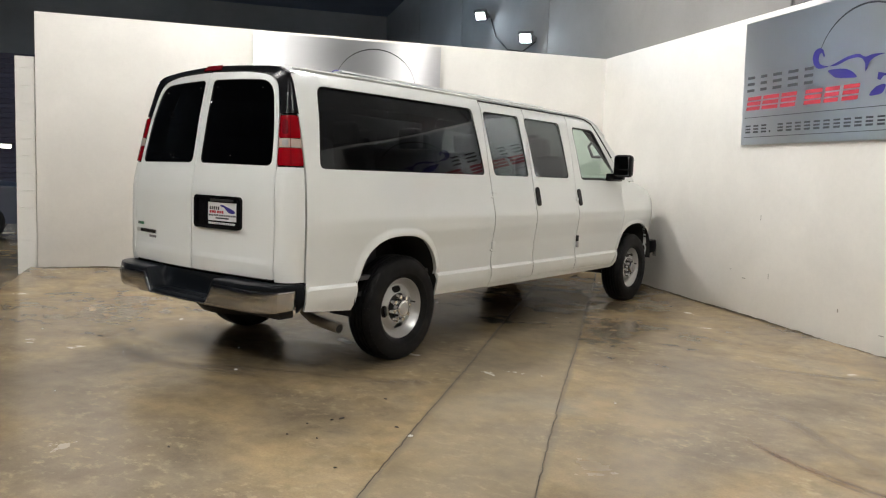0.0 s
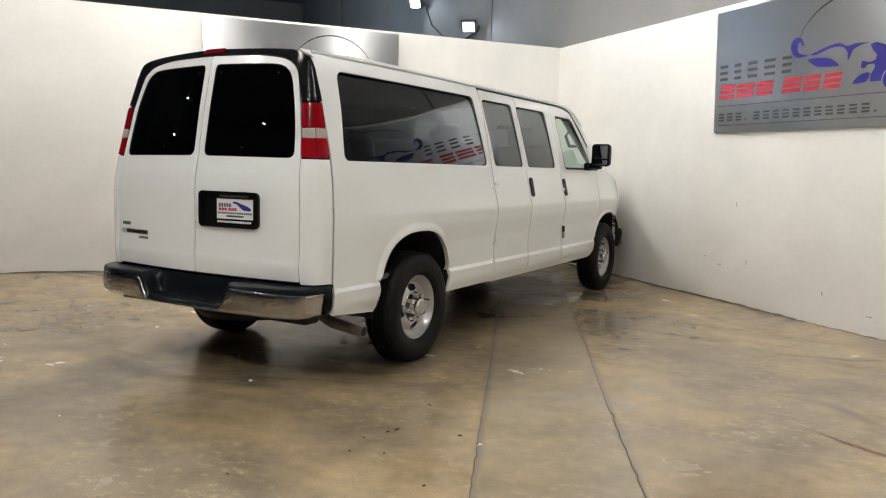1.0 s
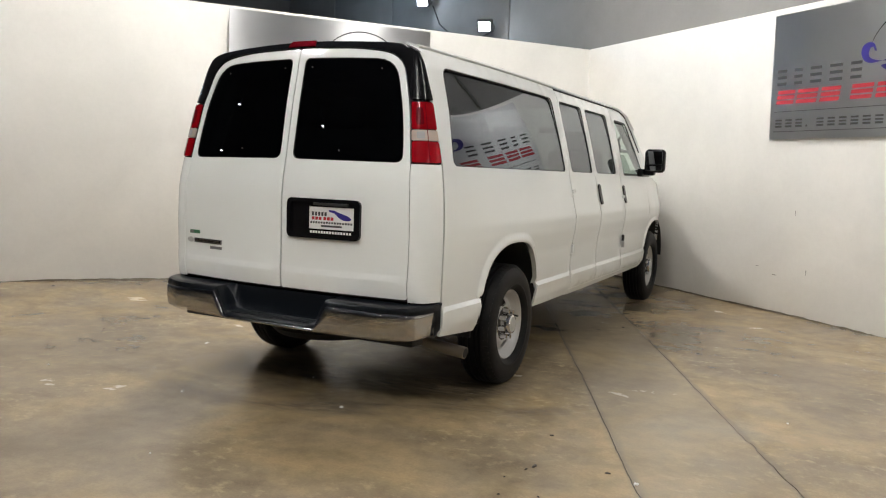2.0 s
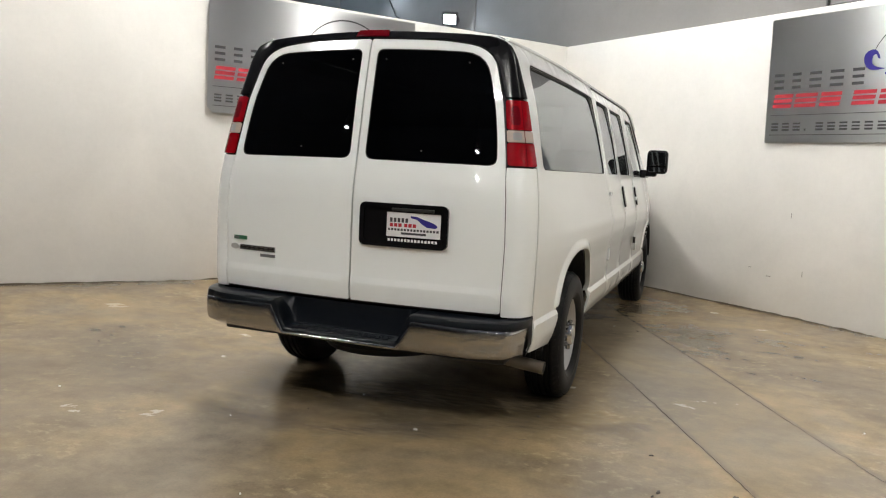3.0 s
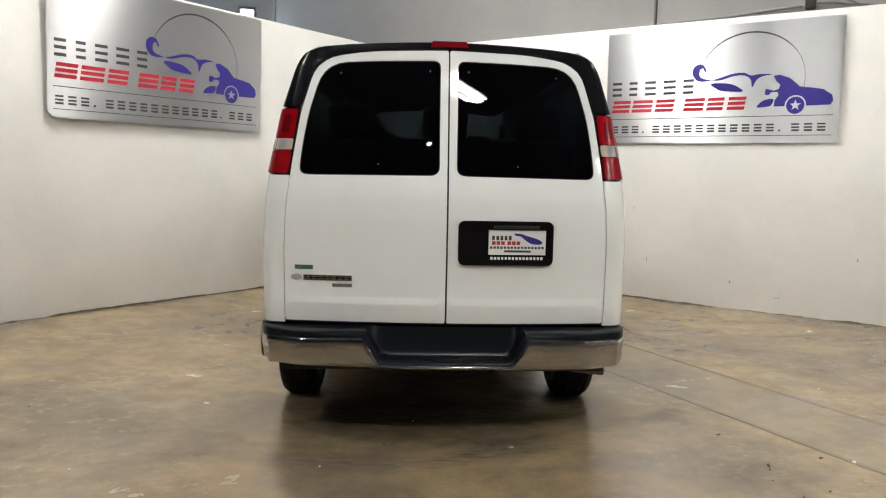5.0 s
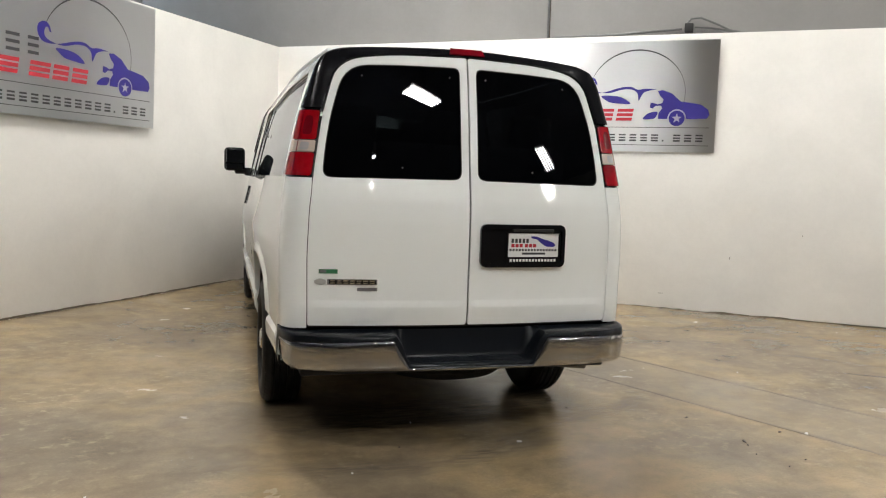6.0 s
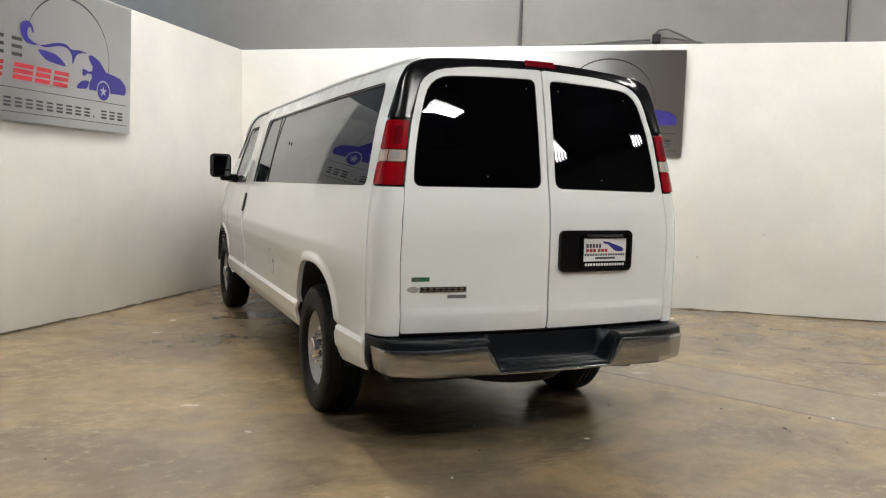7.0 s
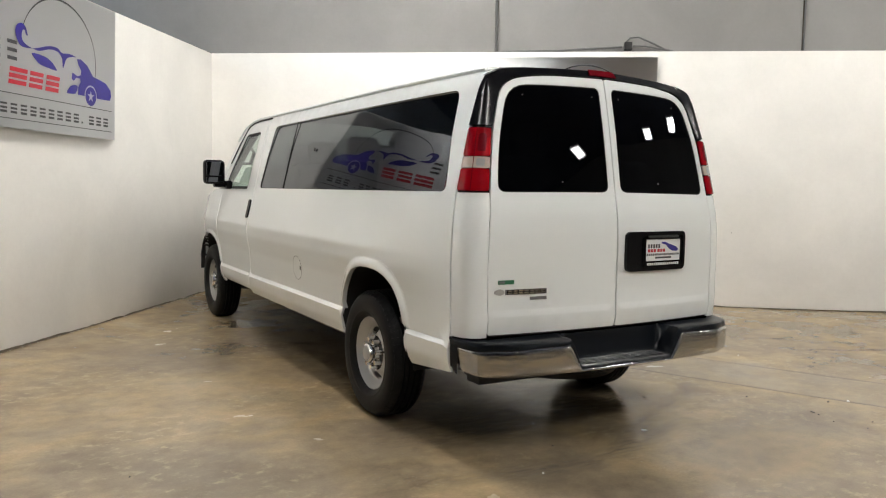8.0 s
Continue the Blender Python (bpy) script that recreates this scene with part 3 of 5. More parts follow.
for s0, z0 in ring:
    p = face(s0, z0)
    n = Vector((p.x * 0.5, -1, 0)).normalized()
    for d, up in ((-0.008, -0.002), (0.004, 0.007), (0.05, 0.013), (0.11, 0.012), (0.15, -0.004)):
        verts.append((p.x * (1 - 0.35 * max(d, 0)) + (0.004 if d < 0 else 0) * math.copysign(1, p.x), p.y + d, p.z + up))
for r in range(len(ring) - 1):
    for k in range(4):
        a = r * 5 + k
        faces.append((a, a + 1, a + 6, a + 5))
link_mesh("header_lip", verts, faces, TRIM_MATT, None, van, "", 50)

# right flank: quarter panel, two cargo doors, front door, wing
SPLIT_R = [1.075, 1.735, 2.515, 3.52]
for side, (surf, turn) in enumerate(SIDES):
    if side == 0:
        quarter_front, win = SPLIT_R[0], WIN_A
    else:
        quarter_front, win = 2.43, WIN_L
    outline = [(ys(-0.893), 0.45)] + [(ys(-0.49), 0.415)] + REAR_ARCH[::-1] + [(ys(0.37), SILL), (ys(quarter_front) - 0.0055, SILL), (ys(quarter_front) - 0.0055, 1.957), (ys(-0.893), 1.957)]
    q = panel("side_panel", turn(outline), [turn(win)], surf, BODY, van, step=0.06, thick=0.016, grid=(0.11, 0.0185), angle=25, creases=(0.583, 0.594, 0.605))
    if side == 0:
        pane(WIN_A, surf, turn, q, GLASS_SIDE)
    else:
        pane(WIN_L1, surf, turn, q, GLASS_SIDE, rim=0.0005)
        pane(WIN_L2, surf, turn, q, GLASS_SIDE, rim=0.0005)
        panel("window_knob", turn([(ys(1.15) + 0.012 * math.cos(a), 1.632 + 0.012 * math.sin(a)) for a in (math.tau * k / 12 for k in range(12))]), [], surf, SEAL, q, step=0.02, thick=0.004, out=0.0)
        panel("fuel_flap", turn([(ys(1.20) + 0.085 * math.cos(a), 0.775 + 0.085 * math.sin(a)) for a in (math.tau * k / 28 for k in range(28))]), [], surf, PAINT, q, "round white fuel flap", step=0.03, thick=0.006, out=0.0015, grid=(0.03, 0.03))
        panel("flap_gap", turn([(ys(1.20) + 0.089 * math.cos(a), 0.775 + 0.089 * math.sin(a)) for a in (math.tau * k / 28 for k in range(28))]), [turn([(ys(1.20) + 0.0855 * math.cos(a), 0.775 + 0.0855 * math.sin(a)) for a in (math.tau * k / 28 for k in range(28))])], surf, TRIM_IN, q, step=0.03, thick=0.002, out=0.001)
        panel("flap_pull", turn(rounded(ys(1.20) - 0.075, ys(1.20) - 0.055, 0.765, 0.795, 0.008)), [], surf, SEAL, q, step=0.03, thick=0.002, out=0.0025)
    lipo = arch(-0.05, 0.462, 0.964, 0.47)
    panel("wheel_arch_lip", turn(upper(lipo) + upper(arch(-0.05, 0.411, 0.901, 0.47))[::-1]), [], lip_surface(surf, -0.05, 0.47, (0.411, 0.901), (0.462, 0.964), 0.018), PAINT, q, step=0.02, thick=0.03, out=0.0006, grid=(0.012, 0.012), angle=60)
    if side == 0:
        for a, b, w in ((SPLIT_R[0], SPLIT_R[1], WIN_B), (SPLIT_R[1], SPLIT_R[2], WIN_C)):
            d = panel("side_cargo_door", turn([(ys(a) + 0.0055, SILL + 0.035), (ys(b) - 0.0055, SILL + 0.035), (ys(b) - 0.0055, 1.945), (ys(a) + 0.0055, 1.945)]), [w], surf, BODY, van, step=0.06, thick=0.016, grid=(0.11, 0.0185), angle=25, creases=(0.583, 0.594, 0.605))
            pane(w, surf, turn, d, GLASS_SIDE)
        panel("sill_strip", turn([(ys(SPLIT_R[0]) + 0.0055, SILL - 0.012), (ys(3.40), SILL - 0.012), (ys(3.40), SILL + 0.028), (ys(SPLIT_R[0]) + 0.0055, SILL + 0.028)]), [], surf, BODY, van, step=0.06, thick=0.014, out=-0.002)
    # front door
    back = 2.515 if side == 0 else 2.43
    fd = [(ys(back) + 0.0055, SILL + 0.035), (ys(3.36), SILL + 0.035), (ys(3.47), 0.62), (ys(3.55), 0.80), (ys(3.56), 1.28), (ys(3.78), 1.335), (ys(3.55), 1.42), (ys(3.06), 1.885), (ys(2.90), 1.925), (ys(back) + 0.0055, 1.935)]
    d = panel("front_door", turn(fd), [turn(WIN_D)], surf, BODY, van, step=0.06, thick=0.016, grid=(0.09, 0.0185), angle=25, creases=(0.583, 0.594, 0.605))
    pane(WIN_D, surf, turn, d, GLASS_CLEAR, rim=0.016)
    # wing
    wing = [(ys(3.368), SILL), (ys(3.44), SILL)] + [p for p in FRONT_ARCH[::-1]] + [(ys(4.44), 0.52), (ys(4.70), 0.55), (ys(4.715), 1.00), (ys(4.66), 1.12), (ys(4.40), 1.235), (ys(3.93), 1.325), (ys(3.572), 1.335), (ys(3.568), 1.29), (ys(3.558), 0.80), (ys(3.478), 0.62)]
    w = panel("front_wing", turn(wing), [], surf, BODY, van, step=0.05, thick=0.016, grid=(0.07, 0.0185), angle=25, creases=(0.583, 0.594, 0.605))
    panel("wheel_arch_lip", turn(upper(arch(3.93, 0.490, 0.920, 0.49)) + upper(arch(3.93, 0.457, 0.877, 0.49))[::-1]), [], lip_surface(surf, 3.93, 0.49, (0.457, 0.877), (0.490, 0.920), 0.014), PAINT, w, step=0.02, thick=0.03, out=0.0015, grid=(0.012, 0.012), angle=60)
    # screen pillar and roof side
    pil = [(ys(2.515), 1.940), (ys(2.90), 1.930), (ys(3.07), 1.888), (ys(3.56), 1.425), (ys(3.80), 1.337), (ys(3.95), 1.337), (ys(3.60), 1.55), (ys(3.12), 1.925), (ys(2.92), 1.965), (ys(2.515), 1.972)]
    panel("screen_pillar", turn(pil), [], surf, BODY, van, step=0.05, thick=0.014)
    panel("cant_rail", turn([(ys(-0.885), 1.9615), (ys(2.51), 1.9615), (ys(2.51), 1.985), (ys(-0.885), 1.985)]) if side else [(ys(-0.885), 1.9615), (ys(1.07), 1.9615), (ys(1.08), 1.950), (ys(2.51), 1.942), (ys(2.51), 1.985), (ys(-0.885), 1.985)], [], surf, BODY, van, step=0.06, thick=0.012)
    # drip rail and the dark seal over the doors
    sx = 1 if side == 0 else -1
    line = [(a, 1.949) for a in ((1.08, 1.3, 1.6, 1.9, 2.2, 2.5, 2.75) if side == 0 else (2.43, 2.6, 2.75))] + [(2.93, 1.938), (3.04, 1.905), (3.2, 1.765), (3.4, 1.575)]
    part("door_top_seal", tube([(sx * (half(y, z) + 0.003), y, z) for y, z in line], 0.007, 8), SEAL, van)
    part("drip_rail", tube([(sx * (half(y, z) + 0.008), y, z) for y, z in [(-0.83 + 0.1 * k, 1.972) for k in range(38)] + [(3.0, 1.955), (3.14, 1.905), (3.3, 1.79)]], 0.009, 8), PAINT, van)


# dark rubber behind the shut lines
for side, (surf, turn) in enumerate(SIDES):
    for y in (SPLIT_R[:3] if side == 0 else [2.43]):
        panel("door_seal", turn([(ys(y) - 0.0075, SILL + 0.02), (ys(y) + 0.0075, SILL + 0.02), (ys(y) + 0.0075, 1.945), (ys(y) - 0.0075, 1.945)]), [], surf, SEAL, van, step=0.05, thick=0.003, out=-0.006)
    panel("door_seal", turn([(0.69, 0.64), (0.735, 0.64), (0.735, 1.36), (0.69, 1.36)]), [], surf, SEAL, van, step=0.05, thick=0.003, out=-0.013)
    panel("door_seal", turn([(0.945, 0.62), (0.985, 0.62), (0.985, 1.95), (0.945, 1.95)]), [], surf, SEAL, van, step=0.03, thick=0.003, out=-0.017)
panel("door_seal", [(-0.02, 0.64), (0.02, 0.64), (0.02, 1.96), (-0.02, 1.96)], [], face, SEAL, van, step=0.05, thick=0.003, out=-0.021)
panel("door_seal", [(-0.7, 0.636), (0.7, 0.636), (0.7, 0.665), (-0.7, 0.665)], [], face, SEAL, van, step=0.05, thick=0.003, out=-0.021)


# roof, windscreen, bonnet, nose: lofted across
def loft(name, rows, mats, label="", n=25, thick=0.0):
    """rows: (y at the edge, edge half width, edge z, crown, y bow)."""
    verts, faces = [], []
    for y, hw, z, crown, bow in rows:
        for k in range(n):
            u = -1 + 2 * k / (n - 1)
            verts.append((u * hw, y + bow * (1 - u * u), z + crown * (1 - abs(u) ** 2.6)))
    for r in range(len(rows) - 1):
        for k in range(n - 1):
            a = r * n + k
            faces.append((a, a + 1, a + n + 1, a + n))
    ob = link_mesh(name, verts, faces, mats, None, van, label, 50)
    return ob


roof_rows = [(-0.85, 0.63, 1.950, 0.038, -0.02), (-0.80, 0.67, 1.962, 0.042, -0.01)] + [(-0.7 + 0.3 * k, half(-0.7 + 0.3 * k, 1.984), 1.983 - 0.006 * max(0, 1 - k), 0.078 - 0.008 * max(0, 3 - k), 0) for k in range(12)]
roof_rows += [(2.80, 0.70, 1.983, 0.075, 0.05), (2.95, 0.705, 1.965, 0.075, 0.12)]
loft("roof", roof_rows, BODY, "white ribbed roof")
for x in (-0.42, -0.14, 0.14, 0.42):
    part("roof_rib", box(x - 0.05, x + 0.05, -0.2, 2.6, 2.035, 2.072 - 0.06 * abs(x), 0.012), PAINT, van)
sc = loft("windscreen", [(2.96, 0.70, 1.962, 0.07, 0.13), (3.15, 0.725, 1.85, 0.05, 0.17), (3.45, 0.775, 1.63, 0.03, 0.2), (3.75, 0.81, 1.43, 0.02, 0.22), (3.90, 0.82, 1.34, 0.01, 0.23)], GLASS_CLEAR)
sc.visible_shadow = False
loft("bonnet", [(3.88, 0.85, 1.315, 0.03, 0.2), (4.1, 0.862, 1.285, 0.04, 0.18), (4.40, 0.818, 1.232, 0.05, 0.16), (4.60, 0.765, 1.17, 0.05, 0.16), (4.70, 0.735, 1.11, 0.04, 0.16), (4.76, 0.70, 1.0, 0.02, 0.13)], PAINT)
loft("grille", [(4.76, 0.70, 1.0, 0.0, 0.13), (4.76, 0.70, 0.62, 0.0, 0.13)], BLACK)
for k in range(3):
    part("grille_bar", box(-0.5, 0.5, 4.80, 4.875, 0.68 + 0.11 * k, 0.70 + 0.11 * k, 0.006), CHROME, van)
for sx in (-1, 1):
    part("headlight", box(sx * 0.54 - 0.13, sx * 0.54 + 0.13, 4.72, 4.82, 0.70, 0.93, 0.02), LENS, van)
# front bumper
bm = bmesh.new()
prof = [(-0.845, 4.52), (-0.855, 4.66), (-0.835, 4.77), (-0.75, 4.85), (-0.4, 4.92), (0.4, 4.92), (0.75, 4.85), (0.835, 4.77), (0.855, 4.66), (0.845, 4.52)]
lo = [bm.verts.new((x, y, 0.50)) for x, y in prof]
mi = [bm.verts.new((x * 1.01, y + 0.01, 0.57)) for x, y in prof]
hi = [bm.verts.new((x, y, 0.645)) for x, y in prof]
top = [bm.verts.new((x * 0.93, y - 0.07, 0.655)) for x, y in prof]
for r0, r1 in ((lo, mi), (mi, hi), (hi, top)):
    for k in range(len(prof) - 1):
        bm.faces.new((r0[k], r0[k + 1], r1[k + 1], r1[k]))
bmesh.ops.solidify(bm, geom=bm.faces[:], thickness=0.02)
part("front_bumper", bm, BUMPER_PAD, van, "dark grey front bumper")


# rear step bumper: chrome face with a dark moulded tread and a stepped notch
def bumper_plan(x):
    """y of the rear face at x."""
    a = abs(x)
    if a < 0.62:
        return -1.222 + 0.020 * (a / 0.62) ** 2
    if a < 0.80:
        return -1.202 + 0.055 * ((a - 0.62) / 0.18) ** 2
    t = min((a - 0.80) / 0.102, 1)
    return -1.147 + 0.236 * (1 - math.sqrt(max(0, 1 - t ** 2.2)))


def corner_x(deg):
    """x at a given turn round the bumper's end."""
    return 0.80 + 0.102 * math.sin(radians(deg)) ** (1 / 1.1)


def notch(x, a=0.312, b=0.388):
    return min(max((b - abs(x)) / (b - a), 0), 1)


def chrome_top(x):
    return 0.606 - 0.014 * min(abs(x) / 0.85, 1) ** 2 - 0.132 * notch(x)


def chrome_foot(x):
    return 0.456 + 0.008 * max(-x, 0) / 0.8 + 0.016 * (max(abs(x) - 0.8, 0) / 0.09) ** 2


ENDS = [corner_x(d) for d in (15, 30, 42, 52, 60, 66, 71, 75, 79, 83, 87, 90)]
NX = sorted(set([round(-0.80 + 1.60 * k / 64, 4) for k in range(65)] + [0.312, 0.388, -0.312, -0.388] + ENDS + [-x for x in ENDS]))
CAP = corner_x(75) + 1e-6
bm = bmesh.new()
rows = []
CHROME_PROFILE = ((0.0, 0.026, -0.004), (0.02, 0.010, -0.002), (0.07, 0.000, 0), (0.22, -0.004, 0), (0.45, -0.0065, 0), (0.65, -0.006, 0), (0.84, -0.004, 0), (0.955, -0.002, 0), (0.985, 0.002, 0), (1.0, 0.010, 0))
for x in [v for v in NX if abs(v) <= CAP]:
    y = bumper_plan(x)
    za, zb = chrome_foot(x), chrome_top(x)
    rows.append([bm.verts.new((x * (1 - 0.010 * (1 - t)), y + d, za + (zb - za) * t + up)) for t, d, up in CHROME_PROFILE])
for a, b in zip(rows, rows[1:]):
    for k in range(len(CHROME_PROFILE) - 1):
        bm.faces.new((a[k], b[k], b[k + 1], a[k + 1]))
bmesh.ops.solidify(bm, geom=bm.faces[:], thickness=0.006)
bumper = part("rear_bumper", bm, CHROME, van, "chrome rear step bumper with dark moulded tread", 50)
bm = bmesh.new()
rows = []
for x in NX:
    y = bumper_plan(x)
    n = notch(x, 0.300, 0.376)
    n = n * n * (3 - 2 * n)
    end = min(max((abs(x) - CAP) / (0.902 - CAP), 0), 1)
    zt = 0.630 - 0.136 * n - 0.012 * end ** 2
    zb = chrome_top(x) - 0.004
    flat_top = [(y + 0.055, zt + 0.001), (y + 0.075, zt), (y + 0.095, zt), (-1.06 if abs(x) < 0.80 else y + 0.11, 0.634 - 0.012 * end)]
    step = [(-1.118, zt + 0.001), (-1.104, zt + 0.004), (-1.096, zt + 0.02), (-1.09, 0.634)]
    col = [(y + 0.012, zb - 0.006), (y + 0.004, zb + 0.003), (y + 0.005, zb + 0.45 * (zt - zb)), (y + 0.010, zt - 0.006), (y + 0.024, zt)]
    col += [(p[0] * (1 - n) + q[0] * n, p[1] * (1 - n) + q[1] * n) for p, q in zip(flat_top, step)]
    rows.append([bm.verts.new((x, min(yy, -0.895 - 0.002 * k), zz)) for k, (yy, zz) in enumerate(col[::-1])][::-1])
for a, b in zip(rows, rows[1:]):
    for k in range(len(a) - 1):
        bm.faces.new((a[k], b[k], b[k + 1], a[k + 1]))
part("bumper_tread", bm, BUMPER_PAD, bumper, "dark grey plastic step tread", 45)
for k in range(4):
    part("tread_rib", box(-0.27, 0.27, -1.197 + 0.022 * k, -1.189 + 0.022 * k, 0.490, 0.499, 0.002, 1), BUMPER_PAD, bumper)
for sx in (-1, 1):
    bm = bmesh.new()
    rows = []
    for x in [v for v in ENDS if v >= CAP - 1e-5]:
        y = bumper_plan(x)
        f = min(max((x - CAP) / (0.902 - CAP), 0), 1)
        za, zb = 0.446 + 0.034 * f ** 2, 0.622 - 0.012 * f ** 2
        rows.append([bm.verts.new((sx * (x + dx), y + dy, za + (zb - za) * t)) for t, dx, dy in ((0.0, -0.016, 0.016), (0.05, -0.004, 0.004), (0.14, 0.002, -0.003), (0.5, 0.004, -0.005), (0.86, 0.002, -0.003), (0.96, -0.003, 0.002), (1.0, -0.014, 0.012))])
    for a, b in zip(rows, rows[1:]):
        for k in range(len(a) - 1):
            bm.faces.new((a[k], b[k], b[k + 1], a[k + 1]))
    bmesh.ops.solidify(bm, geom=bm.faces[:], thickness=0.008)
    part("bumper_end_cap", bm, BUMPER_PAD, bumper, "", 60)
part("bumper_bracket", box(-0.85, 0.85, -1.08, -0.95, 0.45, 0.60, 0.01), UNDER, bumper)

# high brake lamp in the header
panel("brake_lamp", [(-0.112, 1.971), (0.112, 1.971), (0.112, 2.001), (-0.112, 2.001)], [], lambda s, z: right(s, z) if s >= 0 else left(s, z), RED_DARK, van, "red high brake lamp", step=0.03, thick=0.02, out=0.013)
# number plate recess on the right rear door
def rear_x(x, z):
    """The rear face by true x."""
    return face(x * RX / (half(YB, z) - corner(z)), z)


pod = panel("plate_housing", rounded(0.052, 0.508, 0.938, 1.150, 0.03), [rounded(0.075, 0.488, 0.960, 1.130, 0.02)], rear_x, BLACK, van, "black plate housing with dealer plate", step=0.03, thick=0.03, out=0.02, grid=(0.03, 0.03))
panel("housing_back", rounded(0.071, 0.492, 0.956, 1.134, 0.02), [], rear_x, BLACK, pod, step=0.06, thick=0.004, out=0.006)
part("plate_lamp", box(0.22, 0.44, -1.118, -1.095, 1.114, 1.130, 0.004), SEAL, pod)
pl = panel("plate", rounded(0.190, 0.478, 0.968, 1.112, 0.01), [], rear_x, PLATE_W, pod, "white dealer plate with bars of print", step=0.06, thick=0.003, out=0.012)


def on_plate(name, s0, s1, z0, z1, mat):
    panel(name, [(s0, z0), (s1, z0), (s1, z1), (s0, z1)], [], rear_x, mat, pl, step=0.06, thick=0.001, out=0.0135)


panel("plate_frame", rounded(0.184, 0.484, 0.958, 1.118, 0.01), [[(0.196, 0.990), (0.472, 0.990), (0.472, 1.108), (0.196, 1.108)]], rear_x, BLACK, pl, step=0.05, thick=0.004, out=0.016)
for k in range(5):
    on_plate("print_bar", 0.213 + 0.020 * k, 0.226 + 0.020 * k, 1.060, 1.081, INK)
for k in range(6):
    x0 = 0.213 + 0.022 * k + (0.008 if k > 2 else 0)
    on_plate("print_bar", x0, x0 + 0.017, 1.038, 1.055, INK_RED)
for k in range(16):
    on_plate("print_bar", 0.204 + 0.0165 * k, 0.215 + 0.0165 * k, 1.019, 1.030, INK)
on_plate("print_bar", 0.272, 0.400, 1.002, 1.012, INK)
for k in range(15):
    x0 = 0.206 + 0.0172 * k
    panel("frame_print", [(x0, 0.967), (x0 + 0.011, 0.967), (x0 + 0.011, 0.980), (x0, 0.980)], [], rear_x, PLATE_W, pl, step=0.06, thick=0.001, out=0.0175)
panel("print_mark", smooth_poly([(0.318, 1.094), (0.352, 1.092), (0.378, 1.082), (0.405, 1.075), (0.440, 1.064), (0.458, 1.050), (0.446, 1.040), (0.405, 1.042), (0.380, 1.055), (0.352, 1.078), (0.322, 1.083)], 0.008), [], rear_x, INK_BLUE, pl, step=0.03, thick=0.001, out=0.0135)
part("door_lock", add_cyl(bmesh.new(), (0.105, -1.088, 0.985), (0.105, -1.104, 0.985), 0.011), CHROME, pod)

# badges on the left rear door
b = panel("badge", [(-0.685, 0.849), (-0.450, 0.849), (-0.450, 0.876), (-0.685, 0.876)], [], rear_x, BADGE, van, "grey chrome badge bars", step=0.05, thick=0.005, out=0.004)
panel("badge_emblem", smooth_poly([(-0.745, 0.856), (-0.715, 0.846), (-0.690, 0.856), (-0.690, 0.870), (-0.715, 0.881), (-0.745, 0.870)], 0.01), [], rear_x, STEEL, b, step=0.03, thick=0.006, out=0.005)
panel("badge_inlay", [(-0.678, 0.852), (-0.456, 0.852), (-0.456, 0.874), (-0.678, 0.874)], [], rear_x, BLACK, b, step=0.05, thick=0.001, out=0.0052)
for k in range(7):
    for z0 in (0.855, 0.866):
        x0 = -0.673 + 0.031 * k
        panel("badge_bar", [(x0, z0), (x0 + 0.022, z0), (x0 + 0.024, z0 + 0.005), (x0 + 0.002, z0 + 0.005)], [], rear_x, CHROME, b, step=0.05, thick=0.001, out=0.0064)
g = panel("badge", [(-0.725, 0.902), (-0.638, 0.902), (-0.638, 0.922), (-0.725, 0.922)], [], rear_x, GREEN, van, "small green and grey badge", step=0.05, thick=0.004, out=0.004)
panel("badge_inlay", [(-0.721, 0.906), (-0.690, 0.906), (-0.690, 0.918), (-0.721, 0.918)], [], rear_x, BADGE, g, step=0.05, thick=0.001, out=0.005)
g = panel("badge", [(-0.545, 0.820), (-0.450, 0.820), (-0.450, 0.836), (-0.545, 0.836)], [], rear_x, BADGE, van, "small grey badge bar", step=0.05, thick=0.004, out=0.004)

# handles, hinges, striker
for side, (surf, turn) in enumerate(SIDES):
    sx = 1 if side == 0 else -1
    spots = [(2.56, 1.085, 1.245), (1.785, 1.09, 1.255)] if side == 0 else [(2.475, 1.085, 1.245)]
    for y, z0, z1 in spots:
        h = panel("door_handle", turn(rounded(ys(y) - 0.030, ys(y) + 0.030, z0, z1, 0.028)), [], surf, BLACK, van, "black plastic pull handle", step=0.03, thick=0.012, out=0.012, grid=(0.02, 0.03))
    hinges = [(1.075, 1.205), (1.075, 0.775)] if side == 0 else []
    for y, z in hinges:
        part("door_hinge", box(sx * half(y, z) - 0.006, sx * half(y, z) + 0.016, y - 0.012, y + 0.05 if z > 1 else y + 0.03, z - 0.012 if z > 1 else z - 0.05, z + 0.012 if z > 1 else z + 0.035, 0.004), PAINT, van)
        part("door_hinge", box(sx * half(y, z) - 0.006, sx * half(y, z) + 0.014, y - 0.03, y + 0.012, z - 0.045, z - 0.03, 0.004), PAINT, van)
    if side == 0:
        part("hinge_gap", box(0.955, 0.975, 2.505, 2.530, 0.74, 0.80, 0.003), SEAL, van)
        part("door_hinge", box(0.957, 0.983, 2.50, 2.525, 0.685, 0.745, 0.004), STEEL, van)
        part("door_hinge", box(0.945, 0.966, 2.475, 2.505, 1.13, 1.16, 0.004), PAINT, van)

